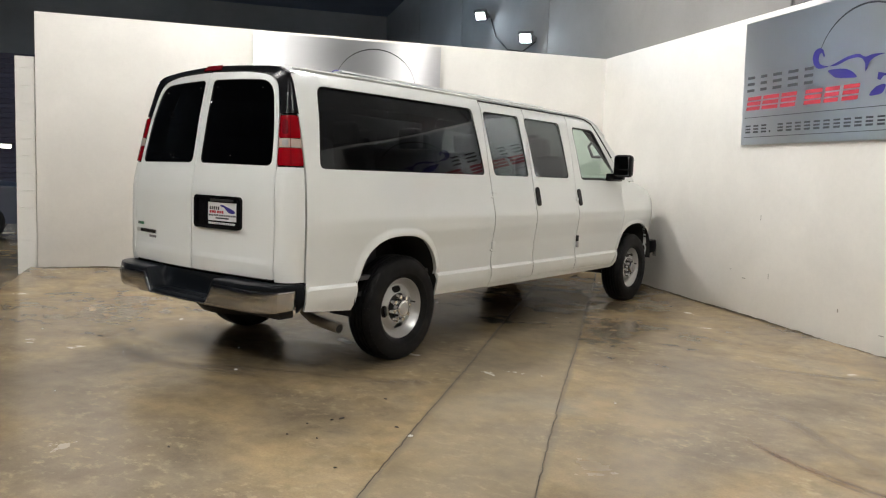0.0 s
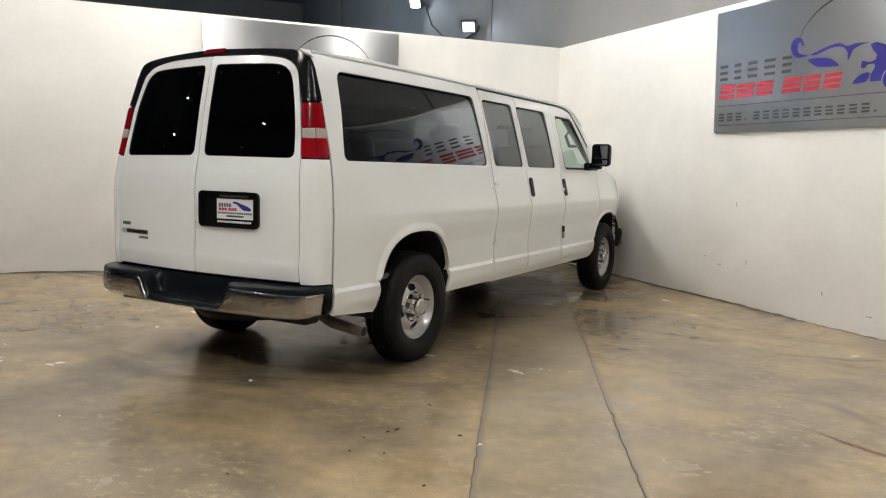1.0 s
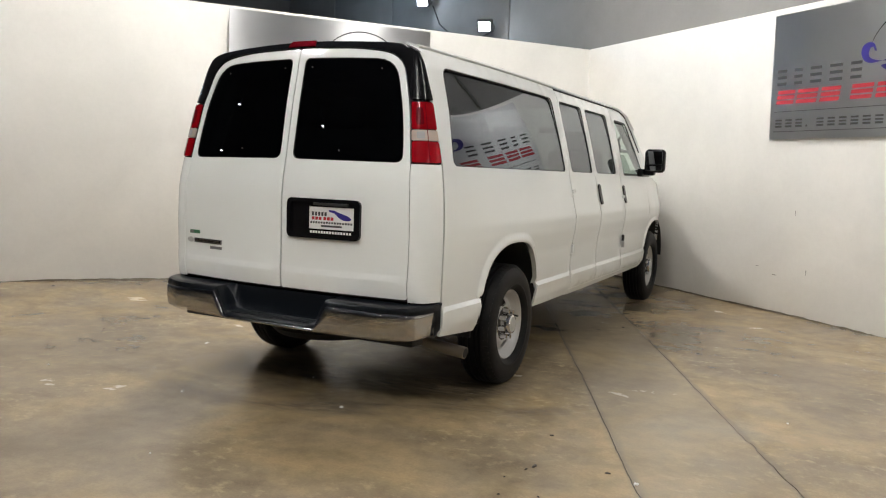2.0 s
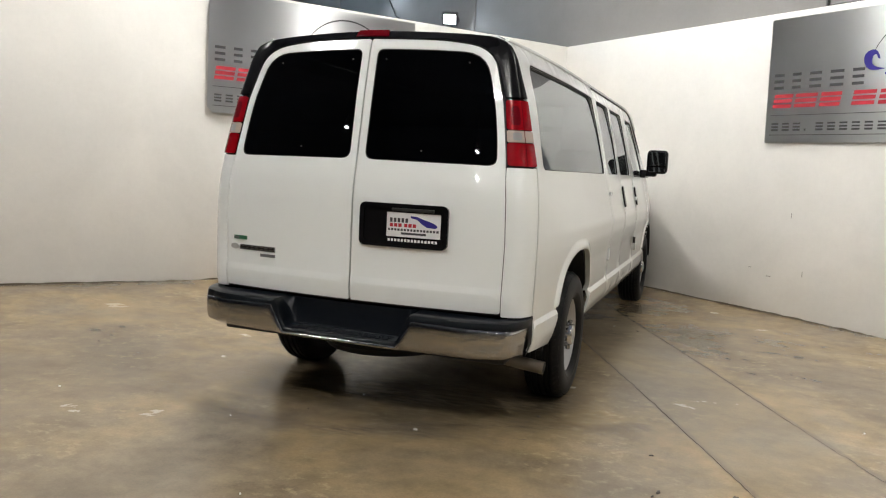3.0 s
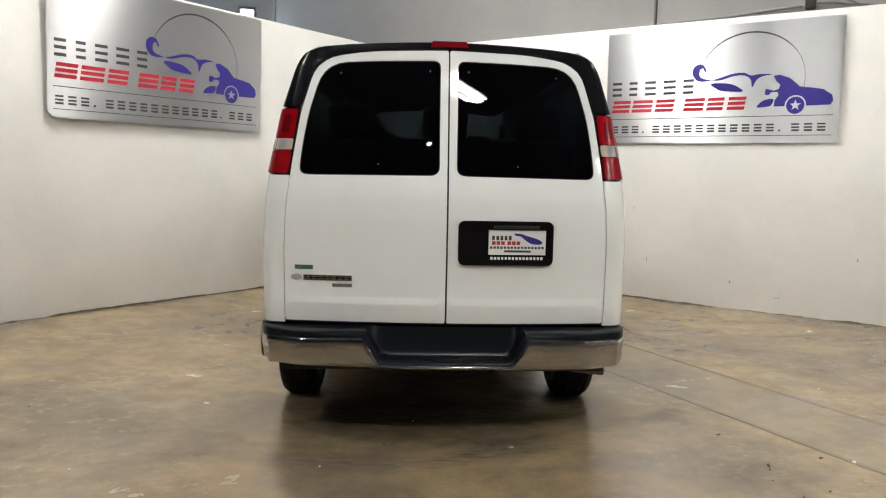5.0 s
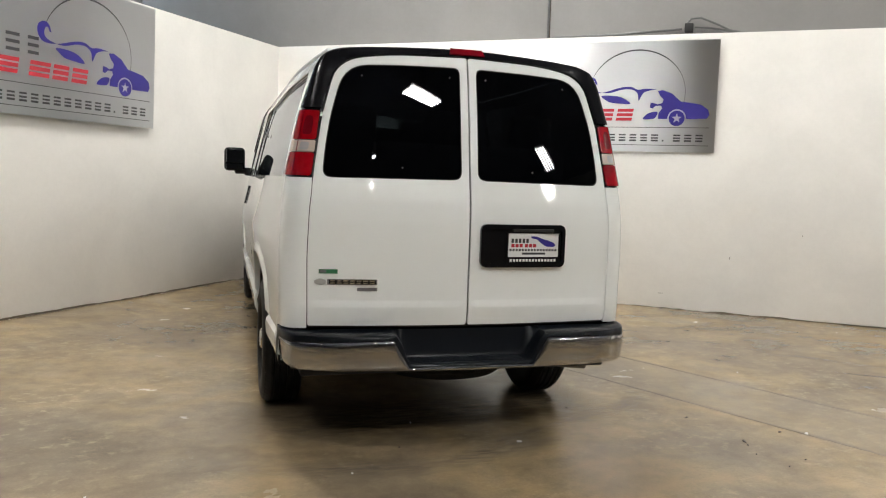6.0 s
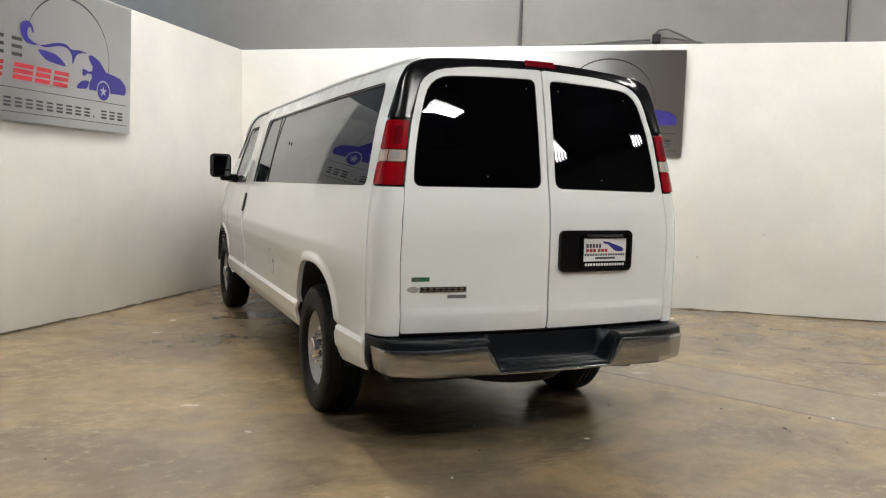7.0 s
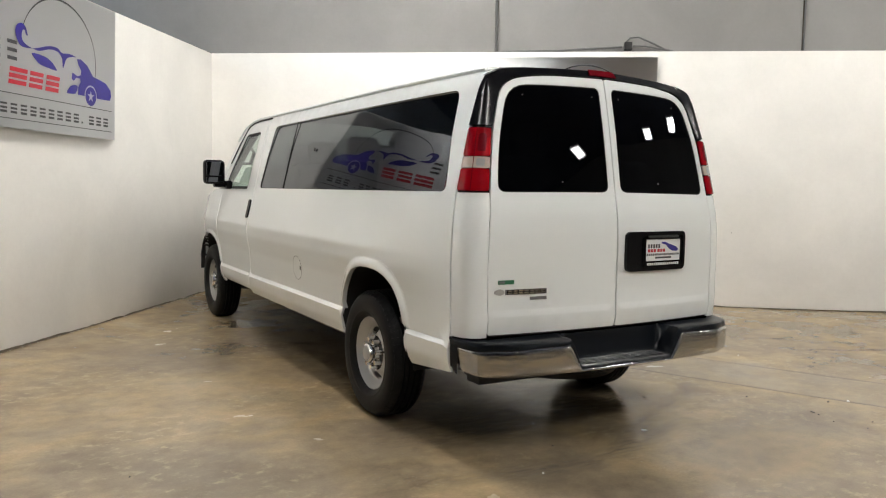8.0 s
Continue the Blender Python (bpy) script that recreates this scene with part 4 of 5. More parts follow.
# mirrors
for sx, mx in ((-1, -1.045), (1, 1.045)):
    mir = part("door_mirror", box(mx - 0.10, mx + 0.10, 3.24, 3.34, 1.375, 1.605, 0.04, 4), BLACK, van, "black plastic door mirror")
    part("mirror_glass", box(-0.080, 0.080, -0.006, 0.004, -0.065, 0.065, 0.002, 1, pose(mx, 3.238, 1.52)), MIRROR, mir)
    part("mirror_glass", box(-0.080, 0.080, -0.005, 0.005, -0.0235, 0.0235, 0.002, 1, pose(mx, 3.238, 1.4185)), MIRROR, mir, "small convex mirror glass")
    part("mirror_arm", add_box(box(min(sx * 0.88, mx), max(sx * 0.88, mx), 3.27, 3.36, 1.345, 1.41, 0.02), sx * 0.92 - 0.03, sx * 0.92 + 0.03, 3.20, 3.50, 1.33, 1.41, 0.015), BLACK, mir)
part("wiper_stub", tube([(0.82, 3.95, 1.31), (0.80, 3.99, 1.35), (0.7, 4.05, 1.36)], 0.012), BLACK, van)


# wheels
def wheel(name, x, y, sx):
    w = empty(name)
    w.parent = van
    w.matrix_local = pose(x, y, 0.373, 0, 0, 0 if sx > 0 else 180)
    prof = [(-0.06, 0.205), (-0.095, 0.225), (-0.115, 0.245), (-0.125, 0.29), (-0.122, 0.325), (-0.112, 0.348), (-0.097, 0.366), (-0.078, 0.376)]
    for g in (-0.055, -0.02, 0.02, 0.055):
        prof += [(g - 0.006, 0.379), (g - 0.005, 0.370), (g + 0.005, 0.370), (g + 0.006, 0.379)]
    prof += [(0.078, 0.376), (0.097, 0.366), (0.106, 0.357), (0.109, 0.354), (0.117, 0.340), (0.122, 0.325), (0.125, 0.30), (0.1245, 0.275), (0.121, 0.262), (0.1215, 0.256), (0.114, 0.240), (0.098, 0.225), (0.080, 0.215), (0.055, 0.206)]
    prof = [(0.92 * a + 0.011, r) for a, r in prof]
    bm, _ = lathe(prof, seg=96)
    for v in bm.verts:
        v.co.z = max(v.co.z, -0.373)
    tyre = part("tyre", bm, RUBBER, w, "black all-season tyre", 25)
    for e in (-1, 1):
        verts, faces = [], []
        for k in range(60):
            a0 = math.tau * k / 60
            for da, r, x in ((0.0, 0.3765, 0.076), (0.055, 0.3765, 0.072), (0.055, 0.354, 0.107), (0.0, 0.354, 0.110)):
                q = a0 + da
                for lift in (0.0035, -0.006):
                    z = max((r + lift) * math.sin(q), -0.3728)
                    verts.append((0.92 * e * x + 0.011, (r + lift) * math.cos(q), z))
            n = 8 * k
            faces += [(n, n + 2, n + 4, n + 6), (n, n + 1, n + 3, n + 2), (n + 2, n + 3, n + 5, n + 4), (n + 4, n + 5, n + 7, n + 6), (n + 6, n + 7, n + 1, n)]
        link_mesh("tread_shoulder", verts, faces, RUBBER, None, tyre, "", 20)
    bm, _ = lathe([(0.055, 0.155), (0.058, 0.168), (0.066, 0.182), (0.085, 0.194), (0.102, 0.206), (0.110, 0.214), (0.108, 0.219), (0.098, 0.214), (0.06, 0.206), (-0.10, 0.205)], seg=64)
    rim = part("rim", bm, STEEL, w, "silver steel rim", 40)
    rim.location.x = -0.017
    # disc with four slots
    out = [(0.168 * math.cos(a), 0.168 * math.sin(a)) for a in (math.tau * k / 48 for k in range(48))]
    holes = []
    for q in range(4):
        c = math.tau * q / 4 + 0.12
        hole = []
        for k in range(16):
            a = math.tau * k / 16
            u, v = 0.137 + 0.027 * math.sin(a), 0.046 * math.cos(a)
            hole.append((u * math.cos(c) - v * math.sin(c), u * math.sin(c) + v * math.cos(c)))
        holes.append(hole)

    def dish(u, v):
        r = math.hypot(u, v)
        return Vector((0.058 + 0.024 * math.exp(-((r - 0.118) / 0.032) ** 2), u, v))

    panel("disc", out, holes, dish, STEEL, rim, step=0.02, thick=0.005, grid=(0.015, 0.015), angle=40)
    bm, _ = lathe([(0.02, 0.0), (0.02, 0.16)], seg=32)
    part("brake_drum", bm, UNDER, w).location.x = -0.02
    # chrome centre with nuts
    bm, rings = lathe([(0.060, 0.068), (0.126, 0.063), (0.136, 0.058), (0.140, 0.050), (0.1405, 0.0001)], seg=32)
    hub = part("hub_cap", bm, CHROME, w, "chrome centre cap")
    hub.location.x = -0.018
    bm, _ = lathe([(0.045, 0.113), (0.074, 0.112), (0.082, 0.106), (0.080, 0.101)], seg=40)
    part("cap_ring", bm, CHROME, hub)
    # flange is black, not chrome, painting in the dark gaps round the nuts
    bm, _ = lathe([(0.079, 0.102), (0.076, 0.064)], seg=40)
    part("hub_flange", bm, UNDER, hub, "hub flange coloured black for the shaded gaps between nuts")
    bm, _ = lathe([(0.141, 0.047), (0.143, 0.044), (0.143, 0.0001)], seg=24)
    part("cap_disc", bm, STEEL, hub)
    nut = None
    for k in range(8):
        a = math.tau * k / 8 + 0.2
        p = (0.075, 0.083 * math.cos(a), 0.083 * math.sin(a))
        if nut is None:
            bm = bmesh.new()
            add_cyl(bm, (0, 0, 0), (0.046, 0, 0), 0.0195, 0.0150, 12)
            nut = part("nut_cover", bm, CHROME, hub)
            nut.location = p
        else:
            o = new("nut_cover", nut.data)
            o.parent, o.location = hub, p
    part("valve", add_cyl(bmesh.new(), (0.07, 0.15, 0.03), (0.115, 0.145, 0.03), 0.006, seg=8), SEAL, rim)
    return w


for y in (0.015, 3.963):
    wheel("wheel", 0.813 if y < 1 else 0.795, y, 1)
    wheel("wheel", -0.813 if y < 1 else -0.795, y, -1)

# wheel wells
for y0, wide, top in ((-0.05, 0.43, 0.93), (3.93, 0.47, 0.90)):
    for sx in (-1, 1):
        bm = bmesh.new()
        rows = []
        for k in range(17):
            a = math.pi * k / 16
            yy, zz = y0 + wide * math.cos(a), 0.46 + (top - 0.46) * math.sin(a) ** 0.8
            rows.append([bm.verts.new((sx * x, yy, zz)) for x in (0.55, 0.925)])
        for a, b in zip(rows, rows[1:]):
            bm.faces.new((a[0], b[0], b[1], a[1]))
        bm.faces.new([r[0] for r in rows])
        part("wheel_well", bm, UNDER, van)

# underbody
def flat(s, z):
    return Vector((s, z, 0.52))


wells = [[(sx * 0.56, y - w), (sx * 0.84, y - w), (sx * 0.84, y + w), (sx * 0.56, y + w)][::sx] for y, w in ((-0.05, 0.42), (3.93, 0.46)) for sx in (-1, 1)]
panel("floor_pan", [(-0.85, -1.03), (0.85, -1.03), (0.85, 4.6), (-0.85, 4.6)], wells, flat, [UNDER, UNDER], van, step=0.2, thick=0.03, grid=(0.3, 0.3))
part("rear_crossmember", box(-0.80, 0.80, -1.02, -0.90, 0.40, 0.53, 0.01), UNDER, van)
for sx in (-1, 1):
    part("frame_rail", box(sx * 0.47 - 0.04, sx * 0.47 + 0.04, -1.0, 4.5, 0.40, 0.54, 0.01), UNDER, van)
part("under_tray", box(-0.62, 0.62, 0.50, 3.35, 0.42, 0.50, 0.02), UNDER, van)
part("rear_axle", add_cyl(bmesh.new(), (-0.7, 0, 0.385), (0.7, 0, 0.385), 0.05), UNDER, van)
bm = bmesh.new()
bmesh.ops.create_uvsphere(bm, u_segments=20, v_segments=12, radius=0.17, matrix=Matrix.Translation((0, 0, 0.385)))
part("differential", bm, UNDER, van)
part("drive_shaft", add_cyl(bmesh.new(), (0, 0.1, 0.42), (0, 3.0, 0.46), 0.045), UNDER, van)
part("fuel_tank", box(-0.70, -0.28, 0.70, 2.30, 0.30, 0.55, 0.05, 4), UNDER, van)
part("heat_shield", box(0.22, 0.50, 0.70, 3.2, 0.35, 0.47, 0.04, 4), UNDER, van)
part("muffler", box(0.15, 0.42, 1.0, 1.9, 0.335, 0.47, 0.06, 4), RUST, van)
part("gearbox", box(-0.2, 0.2, 2.6, 3.9, 0.32, 0.55, 0.06, 3), UNDER, van)
part("front_crossmember", box(-0.65, 0.65, 3.85, 4.05, 0.28, 0.42, 0.03), UNDER, van)
bm2, _ = lathe([(-0.1, 0.2), (-0.11, 0.33), (-0.07, 0.37), (0.07, 0.37), (0.11, 0.33), (0.1, 0.2)], seg=32)
bmesh.ops.transform(bm2, matrix=Matrix.Translation((0, -0.62, 0.445)) @ Matrix.Rotation(radians(90), 4, "Y"), verts=bm2.verts[:])
part("spare_wheel", bm2, RUBBER, van)
part("tail_pipe", tube([(0.40, 0.5, 0.42), (0.42, 0.1, 0.50), (0.44, -0.25, 0.47), (0.47, -0.46, 0.42), (0.54, -0.57, 0.365), (0.66, -0.60, 0.335), (0.78, -0.60, 0.320), (0.905, -0.60, 0.307)], 0.034, 14), RUST, van, "dull steel tail pipe")
part("pipe_mouth", add_cyl(bmesh.new(), (0.900, -0.60, 0.3075), (0.9065, -0.60, 0.3068), 0.029, seg=14), SEAL, van)
for sx in (-1, 1):
    part("mud_flap", box(sx * 0.76 - 0.10, sx * 0.76 + 0.10, -0.455, -0.44, 0.36, 0.56, 0.004, 1), SEAL, van)
    part("leaf_spring", tube([(sx * 0.55, -0.75, 0.50), (sx * 0.56, -0.4, 0.42), (sx * 0.56, 0, 0.36), (sx * 0.56, 0.4, 0.40), (sx * 0.55, 0.75, 0.48)], 0.03, 8), UNDER, van)

# cabin
part("cabin_floor", box(-0.86, 0.86, -1.0, 3.7, 0.60, 0.63), TRIM_IN, van)
loft("headliner", [(-0.80, 0.60, 1.93, 0.04, 0), (1.0, 0.66, 1.935, 0.06, 0), (2.9, 0.62, 1.93, 0.05, 0.05)], TRIM_IN)


def seat_row(y, x0, x1, heads, name="bench_seat"):
    s = part(name, add_box(box(x0, x1, y - 0.1, y + 0.42, 0.93, 1.07, 0.04, 3), x0 + 0.05, x1 - 0.05, y, y + 0.35, 0.62, 0.93, 0.02), SEAT, van)
    part("backrest", box(x0, x1, -0.07, 0.07, -0.02, 0.56, 0.05, 3, pose(0, y - 0.12, 1.0, 10)), SEAT, s)
    for h in heads:
        part("headrest", box(h - 0.12, h + 0.12, -0.05, 0.05, 0.56, 0.74, 0.04, 3, pose(0, y - 0.12, 1.0, 10)), SEAT, s)


seat_row(-0.35, -0.72, 0.72, (-0.5, 0, 0.5))
seat_row(0.50, -0.72, 0.30, (-0.5, 0.05))
seat_row(1.30, -0.72, 0.30, (-0.5, 0.05))
seat_row(2.10, -0.72, 0.30, (-0.5, 0.05))
for sx in (-1, 1):
    seat_row(2.80, sx * 0.45 - 0.26, sx * 0.45 + 0.26, (sx * 0.45,), "front_seat")
part("dashboard", box(-0.84, 0.84, 3.42, 3.92, 0.85, 1.36, 0.08, 4), DASH, van)
bm = bmesh.new()
rings = []
for k in range(33):
    a = math.tau * k / 32
    rings.append((0.19 * math.cos(a), 0.19 * math.sin(a), 0))
bm = tube(rings, 0.014, 8)
bmesh.ops.transform(bm, matrix=pose(-0.45, 3.24, 1.40, 62), verts=bm.verts[:])
part("steering_wheel", bm, DASH, van)
for sx in (-1, 1):
    part("pillar_trim", tube([(sx * 0.715, 3.02, 1.86), (sx * 0.745, 3.25, 1.70), (sx * 0.775, 3.50, 1.52), (sx * 0.80, 3.74, 1.36)], 0.032, 10), DASH, van)
    part("grab_handle", tube([(sx * 0.71, 3.20, 1.72), (sx * 0.69, 3.18, 1.68), (sx * 0.70, 3.26, 1.58), (sx * 0.735, 3.36, 1.58)], 0.016, 8), DASH, van)
for side, (surf, turn) in enumerate(SIDES):
    panel("door_inner_trim", turn([(ys(2.60), 0.75), (ys(3.50), 0.85), (ys(3.50), 1.36), (ys(3.22), 1.355), (ys(2.62), 1.345)]), [], surf, DASH, van, step=0.06, thick=0.01, out=-0.045)
part("cabin_mirror", box(-0.12, 0.12, 3.10, 3.13, 1.74, 1.80, 0.01), BLACK, van)

# ---- wall signs ----
def sign(m, cut, name="wall_sign"):
    """A brushed metal panel in its own plane: x along, z up, face towards -y."""
    W, H = 2.36, 1.195
    s = empty(name, m)

    def plane(u, v):
        return Vector((u, 0, v))

    panel("panel", [(cut, 0), (W, 0), (W, H), (0, H), (0, cut)], [], plane, ALU, s, step=0.3, thick=0.004, out=0.026, grid=(0.3, 0.3))
    sheet = s.children[0].data
    uv = sheet.uv_layers.new(name="brush")
    for loop in sheet.loops:
        c = sheet.vertices[loop.vertex_index].co
        uv.data[loop.index].uv = (c.x, c.z)
    for x in (0.06, W - 0.06):
        for z in (0.06, H - 0.06):
            part("standoff", add_cyl(bmesh.new(), (x, 0.0, z), (x, -0.022, z), 0.012, seg=12), STEEL, s)

    def ink(nm, poly, mat, holes=(), step=0.05):
        return panel(nm, poly, list(holes), plane, mat, s, step=step, thick=0.0015, out=0.0285, grid=(0.2, 0.2))

    def bar(x0, x1, z0, z1, mat, slant=0.0):
        ink("print_bar", [(x0, z0), (x1, z0), (x1 + slant, z1), (x0 + slant, z1)], mat)

    # name lines as plain bars, charcoal over red
    for x0, x1 in ((0.065, 0.171), (0.258, 0.348), (0.435, 0.555), (0.640, 0.770), (0.850, 0.958)):
        for z0 in (0.517, 0.579, 0.640):
            bar(x0, x1, z0, z0 + 0.027, INK)
    for x0, x1 in ((0.062, 0.268), (0.290, 0.520), (0.548, 0.755), (0.858, 1.072), (1.098, 1.271), (1.305, 1.485)):
        for k in range(3):
            bar(x0 + 0.008 * k, x1 - 0.008 + 0.008 * k, 0.337 + 0.0485 * k, 0.370 + 0.0485 * k, INK_RED, 0.006)
    # rules
    bar(0.05, W - 0.06, 0.262, 0.268, INK)
    bar(0.05, W - 0.06, 0.070, 0.076, INK)
    # small line, charcoal bars
    for k in range(19):
        x = 0.068 + 0.1165 * k
        wide = 0.018 if k in (3, 15) else 0.074
        bar(x, x + wide, 0.113, 0.131, INK)
        if wide > 0.02:
            bar(x, x + wide, 0.143, 0.159, INK)
            bar(x, x + wide, 0.174, 0.190, INK)
    # emblem: an arc over a flowing ribbon that ends as a car
    arc = []
    for k in range(41):
        t = radians(158 - 176 * k / 40)
        arc.append((1.515 + 0.52 * math.cos(t), 0.63 + 0.48 * math.sin(t), 0.004 + 0.012 * math.sin(math.pi * min(k / 30, 1))))
    inn = [(1.515 + (x - 1.515) * (1 - w / 0.5), 0.63 + (z - 0.63) * (1 - w / 0.5)) for x, z, w in arc]
    ink("emblem_arc", [(x, z) for x, z, _ in arc] + inn[::-1], INK)

    def spline(pts, n=7):
        out = []
        for i in range(len(pts)):
            p0, p1, p2, p3 = (Vector(pts[(i + k - 1) % len(pts)]) for k in range(4))
            for j in range(n):
                t = j / n
                v = 0.5 * ((2 * p1) + (p2 - p0) * t + (2 * p0 - 5 * p1 + 4 * p2 - p3) * t * t + (3 * p1 - p0 - 3 * p2 + p3) * t ** 3)
                out.append((v.x, v.y))
        return out

    ink("emblem_ribbon", spline([(1.085, 0.735), (1.06, 0.795), (1.01, 0.815), (0.955, 0.785), (0.945, 0.715), (0.99, 0.65), (1.07, 0.635), (1.19, 0.655), (1.35, 0.70), (1.46, 0.705), (1.53, 0.675),
                                 (1.62, 0.685), (1.73, 0.675), (1.66, 0.665), (1.59, 0.635), (1.545, 0.555), (1.53, 0.63), (1.47, 0.675), (1.36, 0.675), (1.22, 0.64), (1.09, 0.655), (1.02, 0.69), (1.02, 0.755), (1.05, 0.77), (1.065, 0.74)]), INK_BLUE, step=0.02)
    ink("emblem_leaf", spline([(1.135, 0.605), (1.21, 0.613), (1.33, 0.60), (1.41, 0.565), (1.455, 0.52), (1.36, 0.522), (1.24, 0.535), (1.18, 0.565)]), INK_BLUE, step=0.02)
    ink("emblem_hoof", spline([(1.60, 0.357), (1.65, 0.415), (1.72, 0.435), (1.755, 0.425), (1.735, 0.375), (1.70, 0.358)]), INK_BLUE, step=0.02)
    body_poly = [(1.745, 0.66), (1.80, 0.668), (1.90, 0.63), (1.99, 0.545), (2.10, 0.53), (2.20, 0.512), (2.28, 0.455), (2.292, 0.40), (2.27, 0.362), (2.10, 0.358)]
    body_poly += [(1.958 + 0.098 * math.cos(q), 0.365 + 0.098 * math.sin(q)) for q in (radians(-4 + 188 * k / 16) for k in range(17))]
    body_poly += [(1.76, 0.358), (1.765, 0.42), (1.80, 0.47), (1.79, 0.50), (1.73, 0.50), (1.70, 0.47), (1.67, 0.48), (1.675, 0.535), (1.72, 0.525), (1.75, 0.515), (1.80, 0.53), (1.81, 0.57), (1.77, 0.61)]
    ink("emblem_car", body_poly, INK_BLUE, step=0.02)
    star = []
    for k in range(10):
        r = 0.055 if k % 2 == 0 else 0.022
        q = math.pi / 2 + math.tau * k / 10
        star.append((1.958 + r * math.cos(q), 0.365 + r * math.sin(q)))
    ink("emblem_wheel", [(1.958 + 0.083 * math.cos(q), 0.365 + 0.083 * math.sin(q)) for q in (math.tau * k / 28 for k in range(28))], INK_BLUE, [star])
    return tagged(s, "brushed metal wall sign with blue, red and charcoal print", "sign", "signs on the bay walls")


sign(ROOM @ pose(3.005, SIDE_Y - 0.004, 1.745, 1.4), 0.004)
sign(ROOM @ pose(BACK_X + 0.030, -4.70, 1.778, 1.4, 0, 90), 0.055)

# painted block pier at the end of the partition
pier = tagged(empty("block_pier", ROOM), "white painted concrete block pier at the partition end", "pier")
z = 0.0
k = 0
for hgt in (0.19, 0.2, 0.38, 0.2, 0.2, 0.2, 0.2, 0.2, 0.2, 0.2, 0.2, 0.14):
    part("block", box(BACK_X - 0.30, BACK_X - 0.02, -7.335, -7.128, z + 0.003, z + hgt - 0.002, 0.005, 1), BLOCKW, pier)
    z += hgt
part("mortar", box(BACK_X - 0.298, BACK_X - 0.022, -7.3325, -7.1305, 0, z - 0.01), BLOCKW, pier)

# floodlights on the shell wall behind the partition
def floodlight(x, y, z, tilt, turn_z):
    f = tagged(empty("floodlight", ROOM @ pose(x, y, z, 0, 0, turn_z)), "lit aluminium floodlight on the concrete wall", "floodlight", "floodlights above the partition")
    h = part("housing", box(-0.13, 0.13, -0.05, 0.05, -0.10, 0.10, 0.015, 2, pose(0, 0, 0, tilt)), GALV, f)
    part("lamp_panel", box(-0.09, 0.09, -0.056, -0.051, -0.07, 0.07, 0, 2, pose(0, 0, 0, tilt)), FLOODG, f)
    part("bracket", add_box(add_box(box(-0.145, -0.13, -0.02, 0.16, -0.02, 0.02), 0.13, 0.145, -0.02, 0.16, -0.02, 0.02), -0.145, 0.145, 0.15, 0.165, -0.03, 0.03), GALV, f)


floodlight(-2.78, -0.10, 3.72, 28, 53)
floodlight(-5.33, -0.10, 4.57, 40, 53)
tagged(part("cable", tube([(-5.33, 0.12, 4.5), (-5.0, 0.12, 4.1), (-4.3, 0.12, 3.75), (-3.5, 0.12, 3.6), (-2.9, 0.12, 3.68)], 0.012, 8), SEAL, m=ROOM), "black cable between the floodlights", "cable")

# junction box and flexible conduit along the lining's top
jb = tagged(empty("junction_box", ROOM @ pose(5.03, SIDE_Y + 0.0, TOP)), "grey junction box with flexible conduits on the lining top", "junction box")
part("box_body", box(-0.045, 0.045, -0.005, 0.075, 0.02, 0.115, 0.008), SEAL, jb)
part("conduit", tube([(-0.07, 0.04, 0.06), (-0.4, 0.045, 0.045), (-0.8, 0.05, 0.022), (-1.5, 0.05, 0.012)], 0.014, 8), GALV, jb)
part("conduit", tube([(-0.02, 0.04, 0.12), (0.02, 0.03, 0.165), (0.12, 0.03, 0.172), (0.28, 0.03, 0.10), (0.42, 0.03, 0.03), (0.52, 0.04, 0.01)], 0.011, 8), GALV, jb)
part("conduit", tube([(0.06, 0.04, 0.075), (0.2, 0.03, 0.065), (0.38, 0.03, 0.03), (0.5, 0.04, 0.01)], 0.011, 8), GALV, jb)
for x in (3.47, 7.03):
    tagged(part("wall_conduit", tube([(x, SIDE_Y + 0.07, TOP), (x, SIDE_Y + 0.07, 4.2), (x, SIDE_Y + 0.07, 6.5)], 0.012, 8), GALV, m=ROOM), "thin grey conduit on a panel joint", "conduit", "wall conduits")


# fluorescent fixtures under the ceiling
def strip_light(x, y, z, tubes):
    f = tagged(empty("ceiling_light", ROOM @ pose(x, y, z)), "lit four-tube fluorescent ceiling fixture, cool hall ones added as fill", "ceiling light", "ceiling lights")
    part("tray", box(-0.62, 0.62, -0.22, 0.22, 0.04, 0.10, 0.01), REFLECTOR, f)
    for k in range(4):
        part("tube", add_cyl(bmesh.new(), (-0.6, -0.165 + 0.11 * k, 0), (0.6, -0.165 + 0.11 * k, 0), 0.019, seg=10), tubes, f)
    part("suspension", add_cyl(bmesh.new(), (0, 0, 0.1), (0, 0, 6.6 - z), 0.006, seg=6), GALV, f)


# the fixture at (8.4, -3.4) is shifted there to brighten the van's right flank
for x, y, z, tubes in ((2.9, -1.7, 6.2, TUBE_MID), (1.9, -4.5, 6.1, TUBE), (3.4, -9.6, 5.4, TUBE_LOW), (8.4, -3.4, 5.4, TUBE_MID)):
    strip_light(x, y, z, tubes)
for x, y, tubes in ((8.7, -9.6, TUBE_BRIGHT), (15.0, -8.4, TUBE_FAR), (15.4, -4.5, TUBE_FAR), (14.8, -2.9, TUBE_FAR)):
    strip_light(x, y, 5.4, tubes)
# unseen cool fixtures added as fill to brighten and tint the hall walls
for x, y in ((-5.5, -4.0), (-9.5, -5.5), (-9.0, -12.0)):
    strip_light(x, y, 5.7, COOL_FILL)


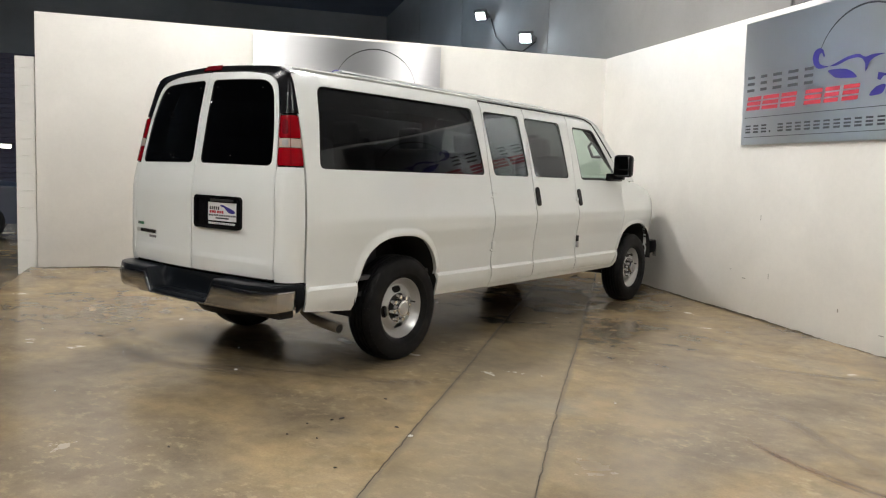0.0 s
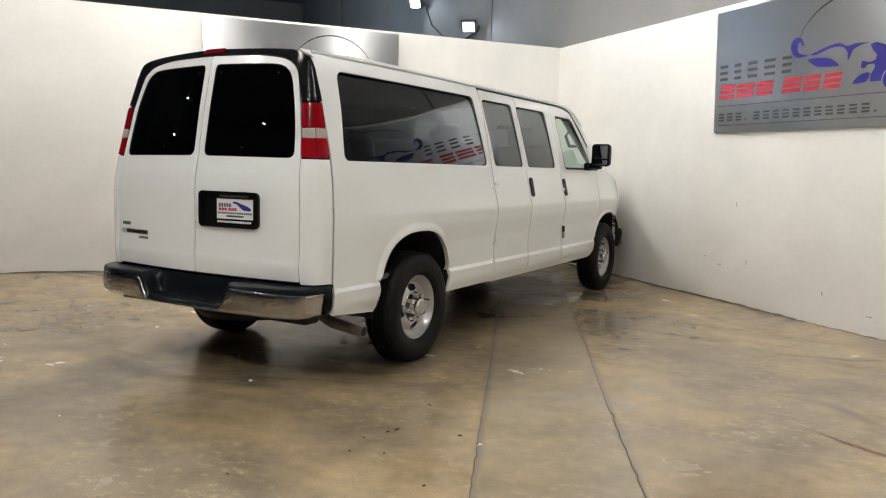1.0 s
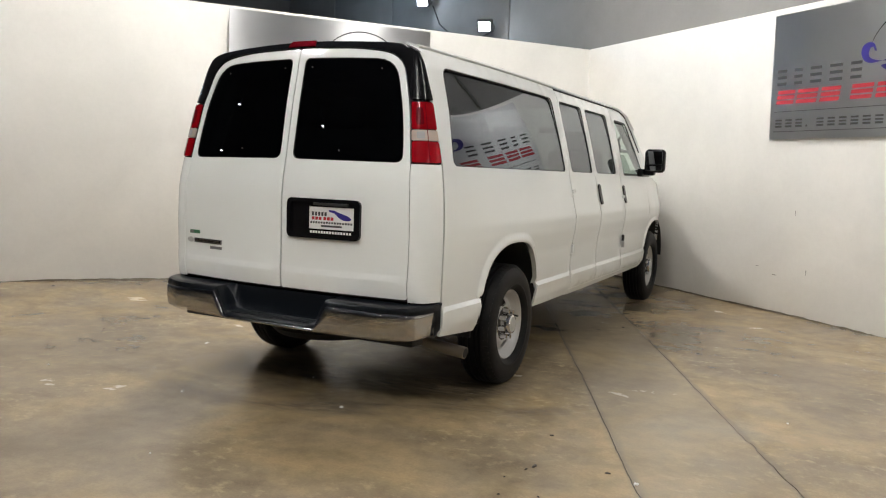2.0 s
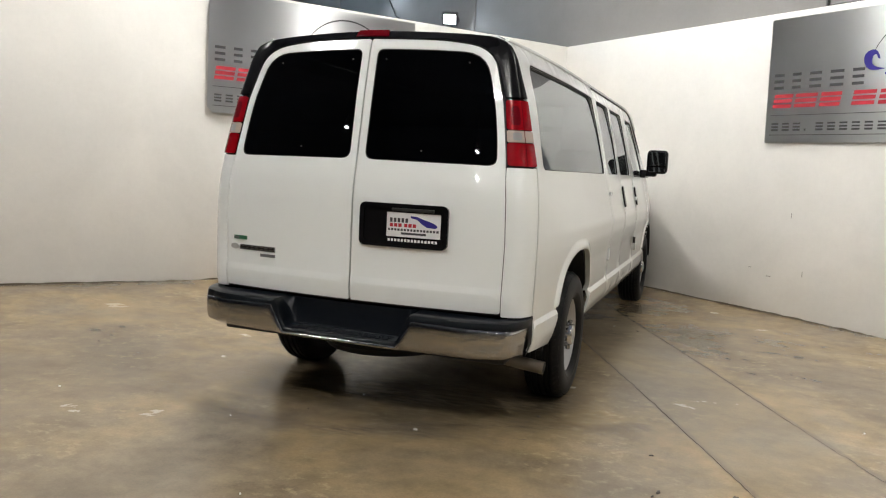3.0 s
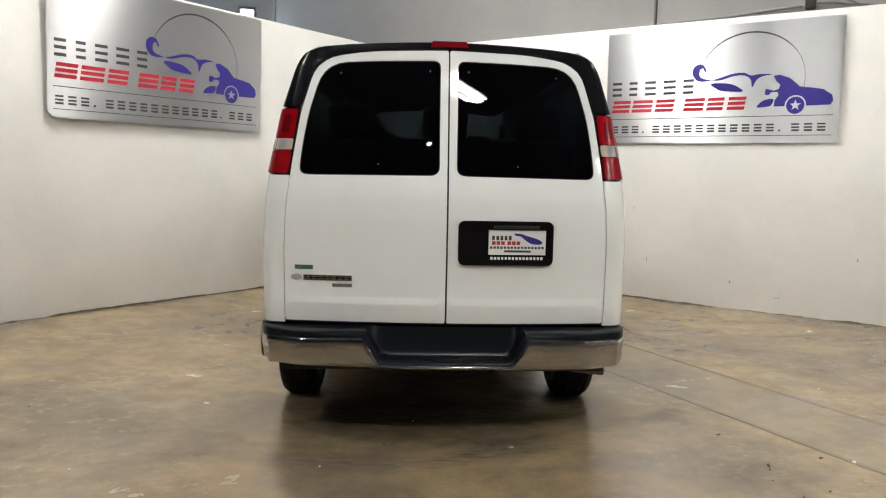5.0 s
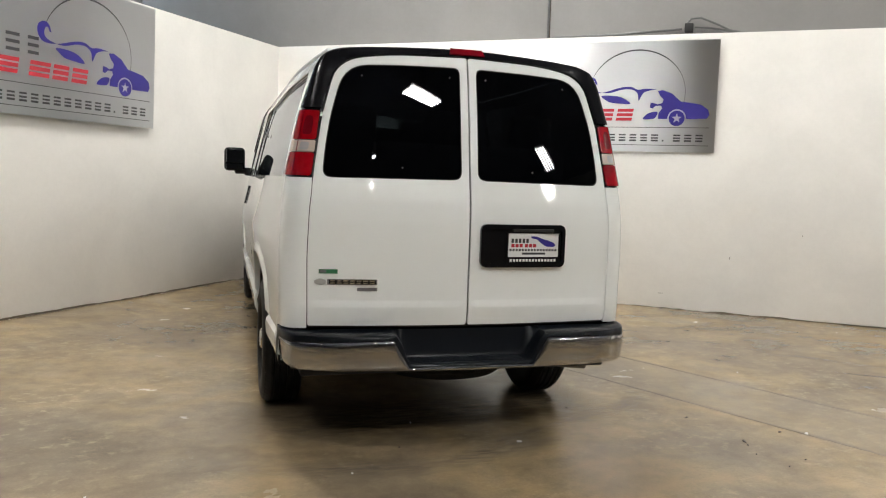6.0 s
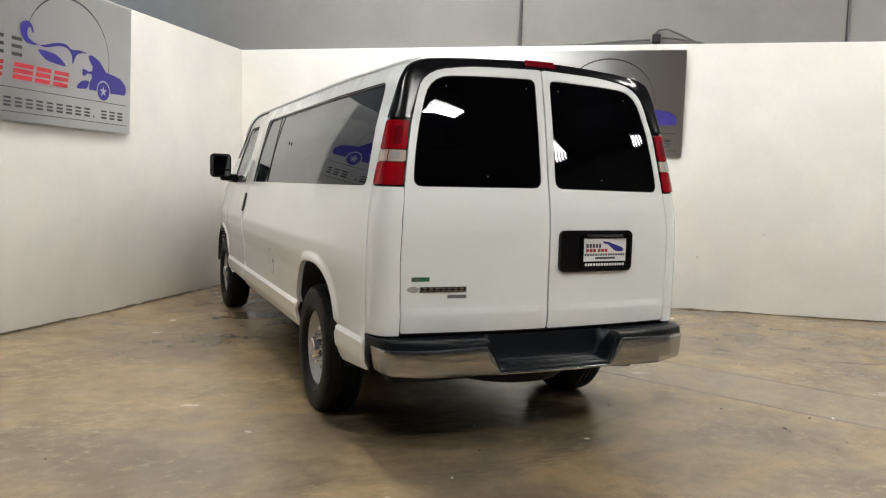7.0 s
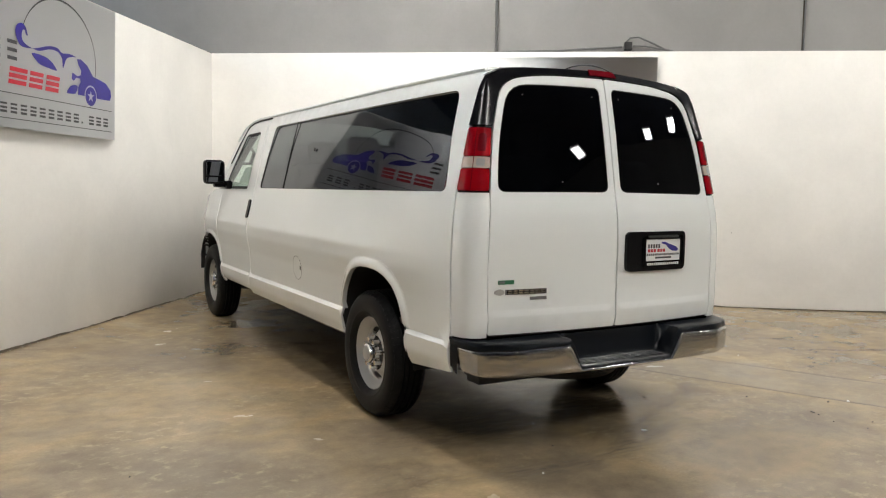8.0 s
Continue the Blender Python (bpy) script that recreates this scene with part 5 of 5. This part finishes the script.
def high_bay(x, y, z):
    f = tagged(empty("high_bay_lamp", ROOM @ pose(x, y, z)), "round lit high bay lamp on a rod", "ceiling lamp", "high bay lamps over the hall")
    bm, _ = lathe([(0.0, 0.07), (0.01, 0.085), (0.06, 0.08), (0.12, 0.06), (0.22, 0.05), (0.22, 0.0001)], seg=24)
    bmesh.ops.transform(bm, matrix=Matrix.Rotation(radians(-90), 4, "Y"), verts=bm.verts[:])
    part("housing", bm, GALV, f)
    bm = bmesh.new()
    bmesh.ops.create_circle(bm, cap_ends=True, segments=24, radius=0.065, matrix=Matrix.Translation((0, 0, 0.004)))
    part("lamp_panel", bm, BAYGLOW, f)
    part("rod", add_cyl(bmesh.new(), (0, 0, 0.2), (0, 0, 6.6 - z), 0.01, seg=6), GALV, f)


for x, y in ((0.4, -15.4), (5.0, -16.0), (9.8, -13.1), (-1.5, -20.0), (-4.6, -18.0), (-6.5, -24.5), (1.5, -22.5), (6.5, -21.5), (12.0, -18.5), (-1.0, -26.0)):
    high_bay(x, y, 5.4)


# ---- the dim hall behind the partition ----
NAVY = material("dark_navy_car_paint", (0.012, 0.018, 0.04), 0.35, Coat_Weight=0.3, Coat_Roughness=0.2)
PURPLE = wall_paint("dull_purple_door_paint", (0.10, 0.085, 0.12), 0.2, 0.6)


def parked_car(m):
    """A low dark saloon, nose towards -y."""
    c = tagged(empty("parked_car", m), "dark navy saloon car parked in the dim hall", "car")
    side = [(-2.2, 0.35), (-2.15, 0.62), (-1.9, 0.74), (-1.0, 0.88), (-0.35, 1.30), (0.75, 1.34), (1.45, 0.98), (2.1, 0.92), (2.25, 0.6), (2.2, 0.3)]
    bm = bmesh.new()
    rows = []
    for u in (-0.88, -0.8, -0.55, 0, 0.55, 0.8, 0.88):
        rows.append([bm.verts.new((u * (0.78 if z > 1.0 else 1.0), y, z - 0.06 * (abs(u) / 0.88) ** 3 * (1 if z > 0.7 else 0))) for y, z in side])
    for a, b in zip(rows, rows[1:]):
        for k in range(len(side) - 1):
            bm.faces.new((a[k], b[k], b[k + 1], a[k + 1]))
    for r in (rows[0], rows[-1]):
        bm.faces.new(r)
    part("body", bm, NAVY, c)
    for x in (-0.9, 0.9):
        part("side_window", box(x * 0.80 - 0.01, x * 0.80 + 0.01, -0.55, 0.95, 0.95, 1.2, 0.005), BLACK, c)
        for y in (-1.35, 1.35):
            bm, _ = lathe([(-0.1, 0.2), (-0.11, 0.30), (-0.08, 0.32), (0.08, 0.32), (0.11, 0.30), (0.1, 0.2), (0.08, 0.19), (0.08, 0.0001)], seg=28, centre=(x * 0.9, y, 0.32))
            w = part("wheel", bm, RUBBER, c)
    part("tail_lamp", box(-0.8, -0.5, 2.19, 2.24, 0.68, 0.82, 0.02), RED, c)
    part("tail_lamp", box(0.5, 0.8, 2.19, 2.24, 0.68, 0.82, 0.02), RED, c)


parked_car(ROOM @ pose(-4.3, -10.2, 0, 0, 0, 12))
roll = tagged(empty("roll_door", ROOM @ pose(-16.5, -15, 0)), "dull purple corrugated roll-up door", "roll-up door", kind="structure")
for k in range(30):
    part("slat", box(0.0, 0.045, 0, 7, 0.15 * k, 0.15 * k + 0.145, 0.02, 1), PURPLE, roll)
lampw = tagged(empty("wall_lamp", ROOM @ pose(-16.4, -11.5, 1.62)), "small lit wall lamp in the dim hall", "wall lamp")
part("lamp_box", box(0, 0.08, -0.16, 0.16, 0, 0.16, 0.02), GALV, lampw)
part("lamp_panel", box(0.081, 0.085, -0.14, 0.14, 0.02, 0.14), glow("wall_lamp_panel", (1.0, 0.95, 0.85), 5), lampw)

# socket on the lining, low behind the nose
sk = tagged(empty("wall_socket", ROOM @ pose(1.46, SIDE_Y, 0.50)), "white wall socket with grey outlets", "socket")
part("plate", box(-0.04, 0.04, -0.006, 0, -0.06, 0.06, 0.003, 1), REFLECTOR, sk)
for z in (-0.025, 0.025):
    part("outlet", box(-0.017, 0.017, -0.009, -0.005, z - 0.014, z + 0.014, 0.002, 1), GALV, sk)

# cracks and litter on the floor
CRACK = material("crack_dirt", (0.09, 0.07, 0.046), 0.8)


def crack(points, w):
    rnd = random.Random(len(points))
    pts = []
    for (x0, y0), (x1, y1) in zip(points, points[1:]):
        n = max(2, int(math.hypot(x1 - x0, y1 - y0) / 0.04))
        pts += [(x0 + (x1 - x0) * k / n + rnd.uniform(-0.008, 0.008), y0 + (y1 - y0) * k / n + rnd.uniform(-0.008, 0.008)) for k in range(n)]
    verts, faces = [], []
    for k, (x, y) in enumerate(pts):
        q = w * (0.4 + 0.6 * rnd.random()) * (1 if 0 < k < len(pts) - 1 else 0.1)
        verts += [(x - q, y + q * 0.4, 0.0012), (x + q, y - q * 0.4, 0.0012)]
    faces = [(2 * k, 2 * k + 1, 2 * k + 3, 2 * k + 2) for k in range(len(pts) - 1)]
    return link_mesh("crack", verts, faces, CRACK, None, floor)


crack([(0.80, -0.90), (0.88, -0.875), (0.95, -0.85)], 0.0028)
LITTER = material("dry_leaf_litter", (0.045, 0.033, 0.022), 0.8)
CHIP = material("pale_paint_chip", (0.65, 0.63, 0.58), 0.6)


def scrap(x, y, r, mat, seed, name, label):
    rnd = random.Random(seed)
    n = 7
    ring = [(r * (0.4 + 0.6 * rnd.random()) * math.cos(math.tau * k / n), 0.55 * r * (0.4 + 0.6 * rnd.random()) * math.sin(math.tau * k / n)) for k in range(n)]
    verts = [(a, b, 0.001) for a, b in ring] + [(a * 0.7, b * 0.7, 0.004 + 0.004 * rnd.random()) for a, b in ring]
    faces = [(k, (k + 1) % n, n + (k + 1) % n, n + k) for k in range(n)] + [tuple(range(n, 2 * n))]
    tagged(link_mesh(name, verts, faces, mat, None, None, label, m=pose(x, y, 0, 0, 0, rnd.uniform(0, 360))), label, "litter", "litter on the floor")


for k, (x, y, r) in enumerate([(1.57, -1.235, 0.024), (1.50, -0.80, 0.019), (1.88, -1.14, 0.017), (1.28, -2.1, 0.014), (2.04, -1.75, 0.014), (1.55, -1.29, 0.013), (1.50, -1.42, 0.008), (1.70, -1.54, 0.011), (1.55, -1.60, 0.011), (0.87, -0.49, 0.022), (-2.32, -0.38, 0.010), (1.11, 2.23, 0.018), (-0.29, -0.97, 0.009)]):
    scrap(x, y, r, LITTER, k, "leaf_scrap", "dark dry leaf scrap on the floor")
for k, (x, y, r) in enumerate([(2.02, -1.19, 0.022), (0.02, -2.03, 0.010), (-0.14, -0.60, 0.010), (0.35, -1.00, 0.028), (2.55, 0.1, 0.012), (-0.58, -1.26, 0.010), (-1.7, -1.3, 0.010)]):
    scrap(x, y, r, CHIP, 40 + k, "paint_chip", "pale paint chip on the floor")


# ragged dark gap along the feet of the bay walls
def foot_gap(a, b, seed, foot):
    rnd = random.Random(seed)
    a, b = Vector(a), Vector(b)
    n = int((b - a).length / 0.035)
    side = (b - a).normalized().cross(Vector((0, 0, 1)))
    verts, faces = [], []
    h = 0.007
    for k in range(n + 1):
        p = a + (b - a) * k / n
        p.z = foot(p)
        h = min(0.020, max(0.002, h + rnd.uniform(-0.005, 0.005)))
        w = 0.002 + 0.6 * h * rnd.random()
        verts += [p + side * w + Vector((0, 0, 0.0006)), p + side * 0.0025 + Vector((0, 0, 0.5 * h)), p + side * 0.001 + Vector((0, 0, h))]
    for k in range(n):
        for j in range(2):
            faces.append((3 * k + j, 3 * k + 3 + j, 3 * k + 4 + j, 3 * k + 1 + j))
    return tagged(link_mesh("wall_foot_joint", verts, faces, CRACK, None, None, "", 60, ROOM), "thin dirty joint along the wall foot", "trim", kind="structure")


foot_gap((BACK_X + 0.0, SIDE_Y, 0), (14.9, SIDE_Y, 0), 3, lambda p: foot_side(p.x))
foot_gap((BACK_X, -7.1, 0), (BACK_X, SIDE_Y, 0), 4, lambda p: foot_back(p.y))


# small scuffs and nicks on the side lining
SCUFF = material("grey_scuff", (0.30, 0.285, 0.26), 0.7)
lining = bpy.data.objects["wall_side"]
for x, z, w, h in ((3.36, 1.03, 0.006, 0.05), (3.17, 0.404, 0.05, 0.008), (3.53, 0.47, 0.006, 0.05), (2.95, 0.47, 0.03, 0.006), (5.6, 0.62, 0.008, 0.03), (4.43, 0.30, 0.012, 0.03), (6.3, 0.9, 0.006, 0.02), (4.9, 0.18, 0.05, 0.007)):
    part("scuff", box(x - w / 2, x + w / 2, SIDE_Y - 0.0012, SIDE_Y + 0.001, z - h / 2, z + h / 2, 0), SCUFF, lining)


# rust and grey tyre smears on the concrete, plus painted shade under the van
def stain_shade_material(name, color, strength, soft=0.5, grain_low=0.1, rough=0.4):
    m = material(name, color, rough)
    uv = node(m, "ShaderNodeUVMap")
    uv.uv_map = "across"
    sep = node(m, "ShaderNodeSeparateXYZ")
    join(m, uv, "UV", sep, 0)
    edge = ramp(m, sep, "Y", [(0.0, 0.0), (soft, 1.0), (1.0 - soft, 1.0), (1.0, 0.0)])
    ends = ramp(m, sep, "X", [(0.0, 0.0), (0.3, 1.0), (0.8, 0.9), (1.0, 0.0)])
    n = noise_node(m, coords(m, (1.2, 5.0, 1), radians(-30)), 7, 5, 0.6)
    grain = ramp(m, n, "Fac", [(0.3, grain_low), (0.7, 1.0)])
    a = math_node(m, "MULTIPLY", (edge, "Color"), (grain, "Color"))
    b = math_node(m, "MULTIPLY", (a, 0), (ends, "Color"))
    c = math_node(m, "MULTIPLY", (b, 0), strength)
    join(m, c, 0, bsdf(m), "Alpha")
    return m


def stain(points, w, mat):
    verts, faces, uvs = [], [], []
    n = len(points)
    for k, (x, y) in enumerate(points):
        a, b = points[max(k - 1, 0)], points[min(k + 1, n - 1)]
        d = Vector((b[0] - a[0], b[1] - a[1])).normalized()
        for j in (-1, 1):
            verts.append((x - d.y * w * j, y + d.x * w * j, 0.0010))
            uvs.append((k / (n - 1), 0.5 + 0.5 * j))
    for k in range(n - 1):
        faces.append((2 * k, 2 * k + 1, 2 * k + 3, 2 * k + 2))
    ob = link_mesh("stain", verts, faces, mat, None, floor)
    uv = ob.data.uv_layers.new(name="across")
    for loop in ob.data.loops:
        uv.data[loop.index].uv = uvs[loop.vertex_index]
    ob.visible_shadow = False


RUSTY = stain_shade_material("rust_smear", (0.15, 0.062, 0.03), 0.95, 0.5, 0.3)
TYREGREY = stain_shade_material("grey_tyre_smear", (0.10, 0.09, 0.08), 0.6)
# oil patch made wide and dark to paint in the van's shade
OIL_SHADE = stain_shade_material("oil_and_van_shade", (0.026, 0.023, 0.020), 0.80, 0.36, 0.42, 0.24)
stain([(-1.15, -0.40), (-0.7, -0.50), (-0.1, -0.46), (0.45, -0.36), (0.9, -0.24), (1.2, -0.10)], 0.46, OIL_SHADE)
stain([(0.1, 0.2), (0.05, 1.0), (0.1, 1.8), (0.0, 2.6), (0.1, 3.4), (0.0, 4.2)], 0.75, OIL_SHADE)
stain([(3.30, 0.06), (3.42, -0.06), (3.55, -0.16), (3.68, -0.22), (3.85, -0.29), (4.1, -0.38), (4.4, -0.48)], 0.035, RUSTY)
stain([(3.36, -0.02), (3.5, -0.13), (3.66, -0.235), (3.84, -0.33), (4.1, -0.43)], 0.022, RUSTY)
stain([(3.15, 0.62), (3.36, 0.56), (3.48, 0.48), (3.60, 0.34), (3.78, 0.13), (4.0, -0.05)], 0.055, TYREGREY)
stain([(4.0, 2.2), (3.7, 2.0), (3.5, 1.85), (3.2, 1.75), (2.9, 1.75)], 0.08, TYREGREY)
stain([(-0.2, -1.45), (0.2, -1.0), (0.7, -0.75), (1.2, -0.55), (1.6, -0.2)], 0.10, TYREGREY)
stain([(-1.4, -0.9), (-0.9, -1.15), (-0.3, -1.25), (0.3, -1.1), (0.8, -0.9)], 0.12, TYREGREY)
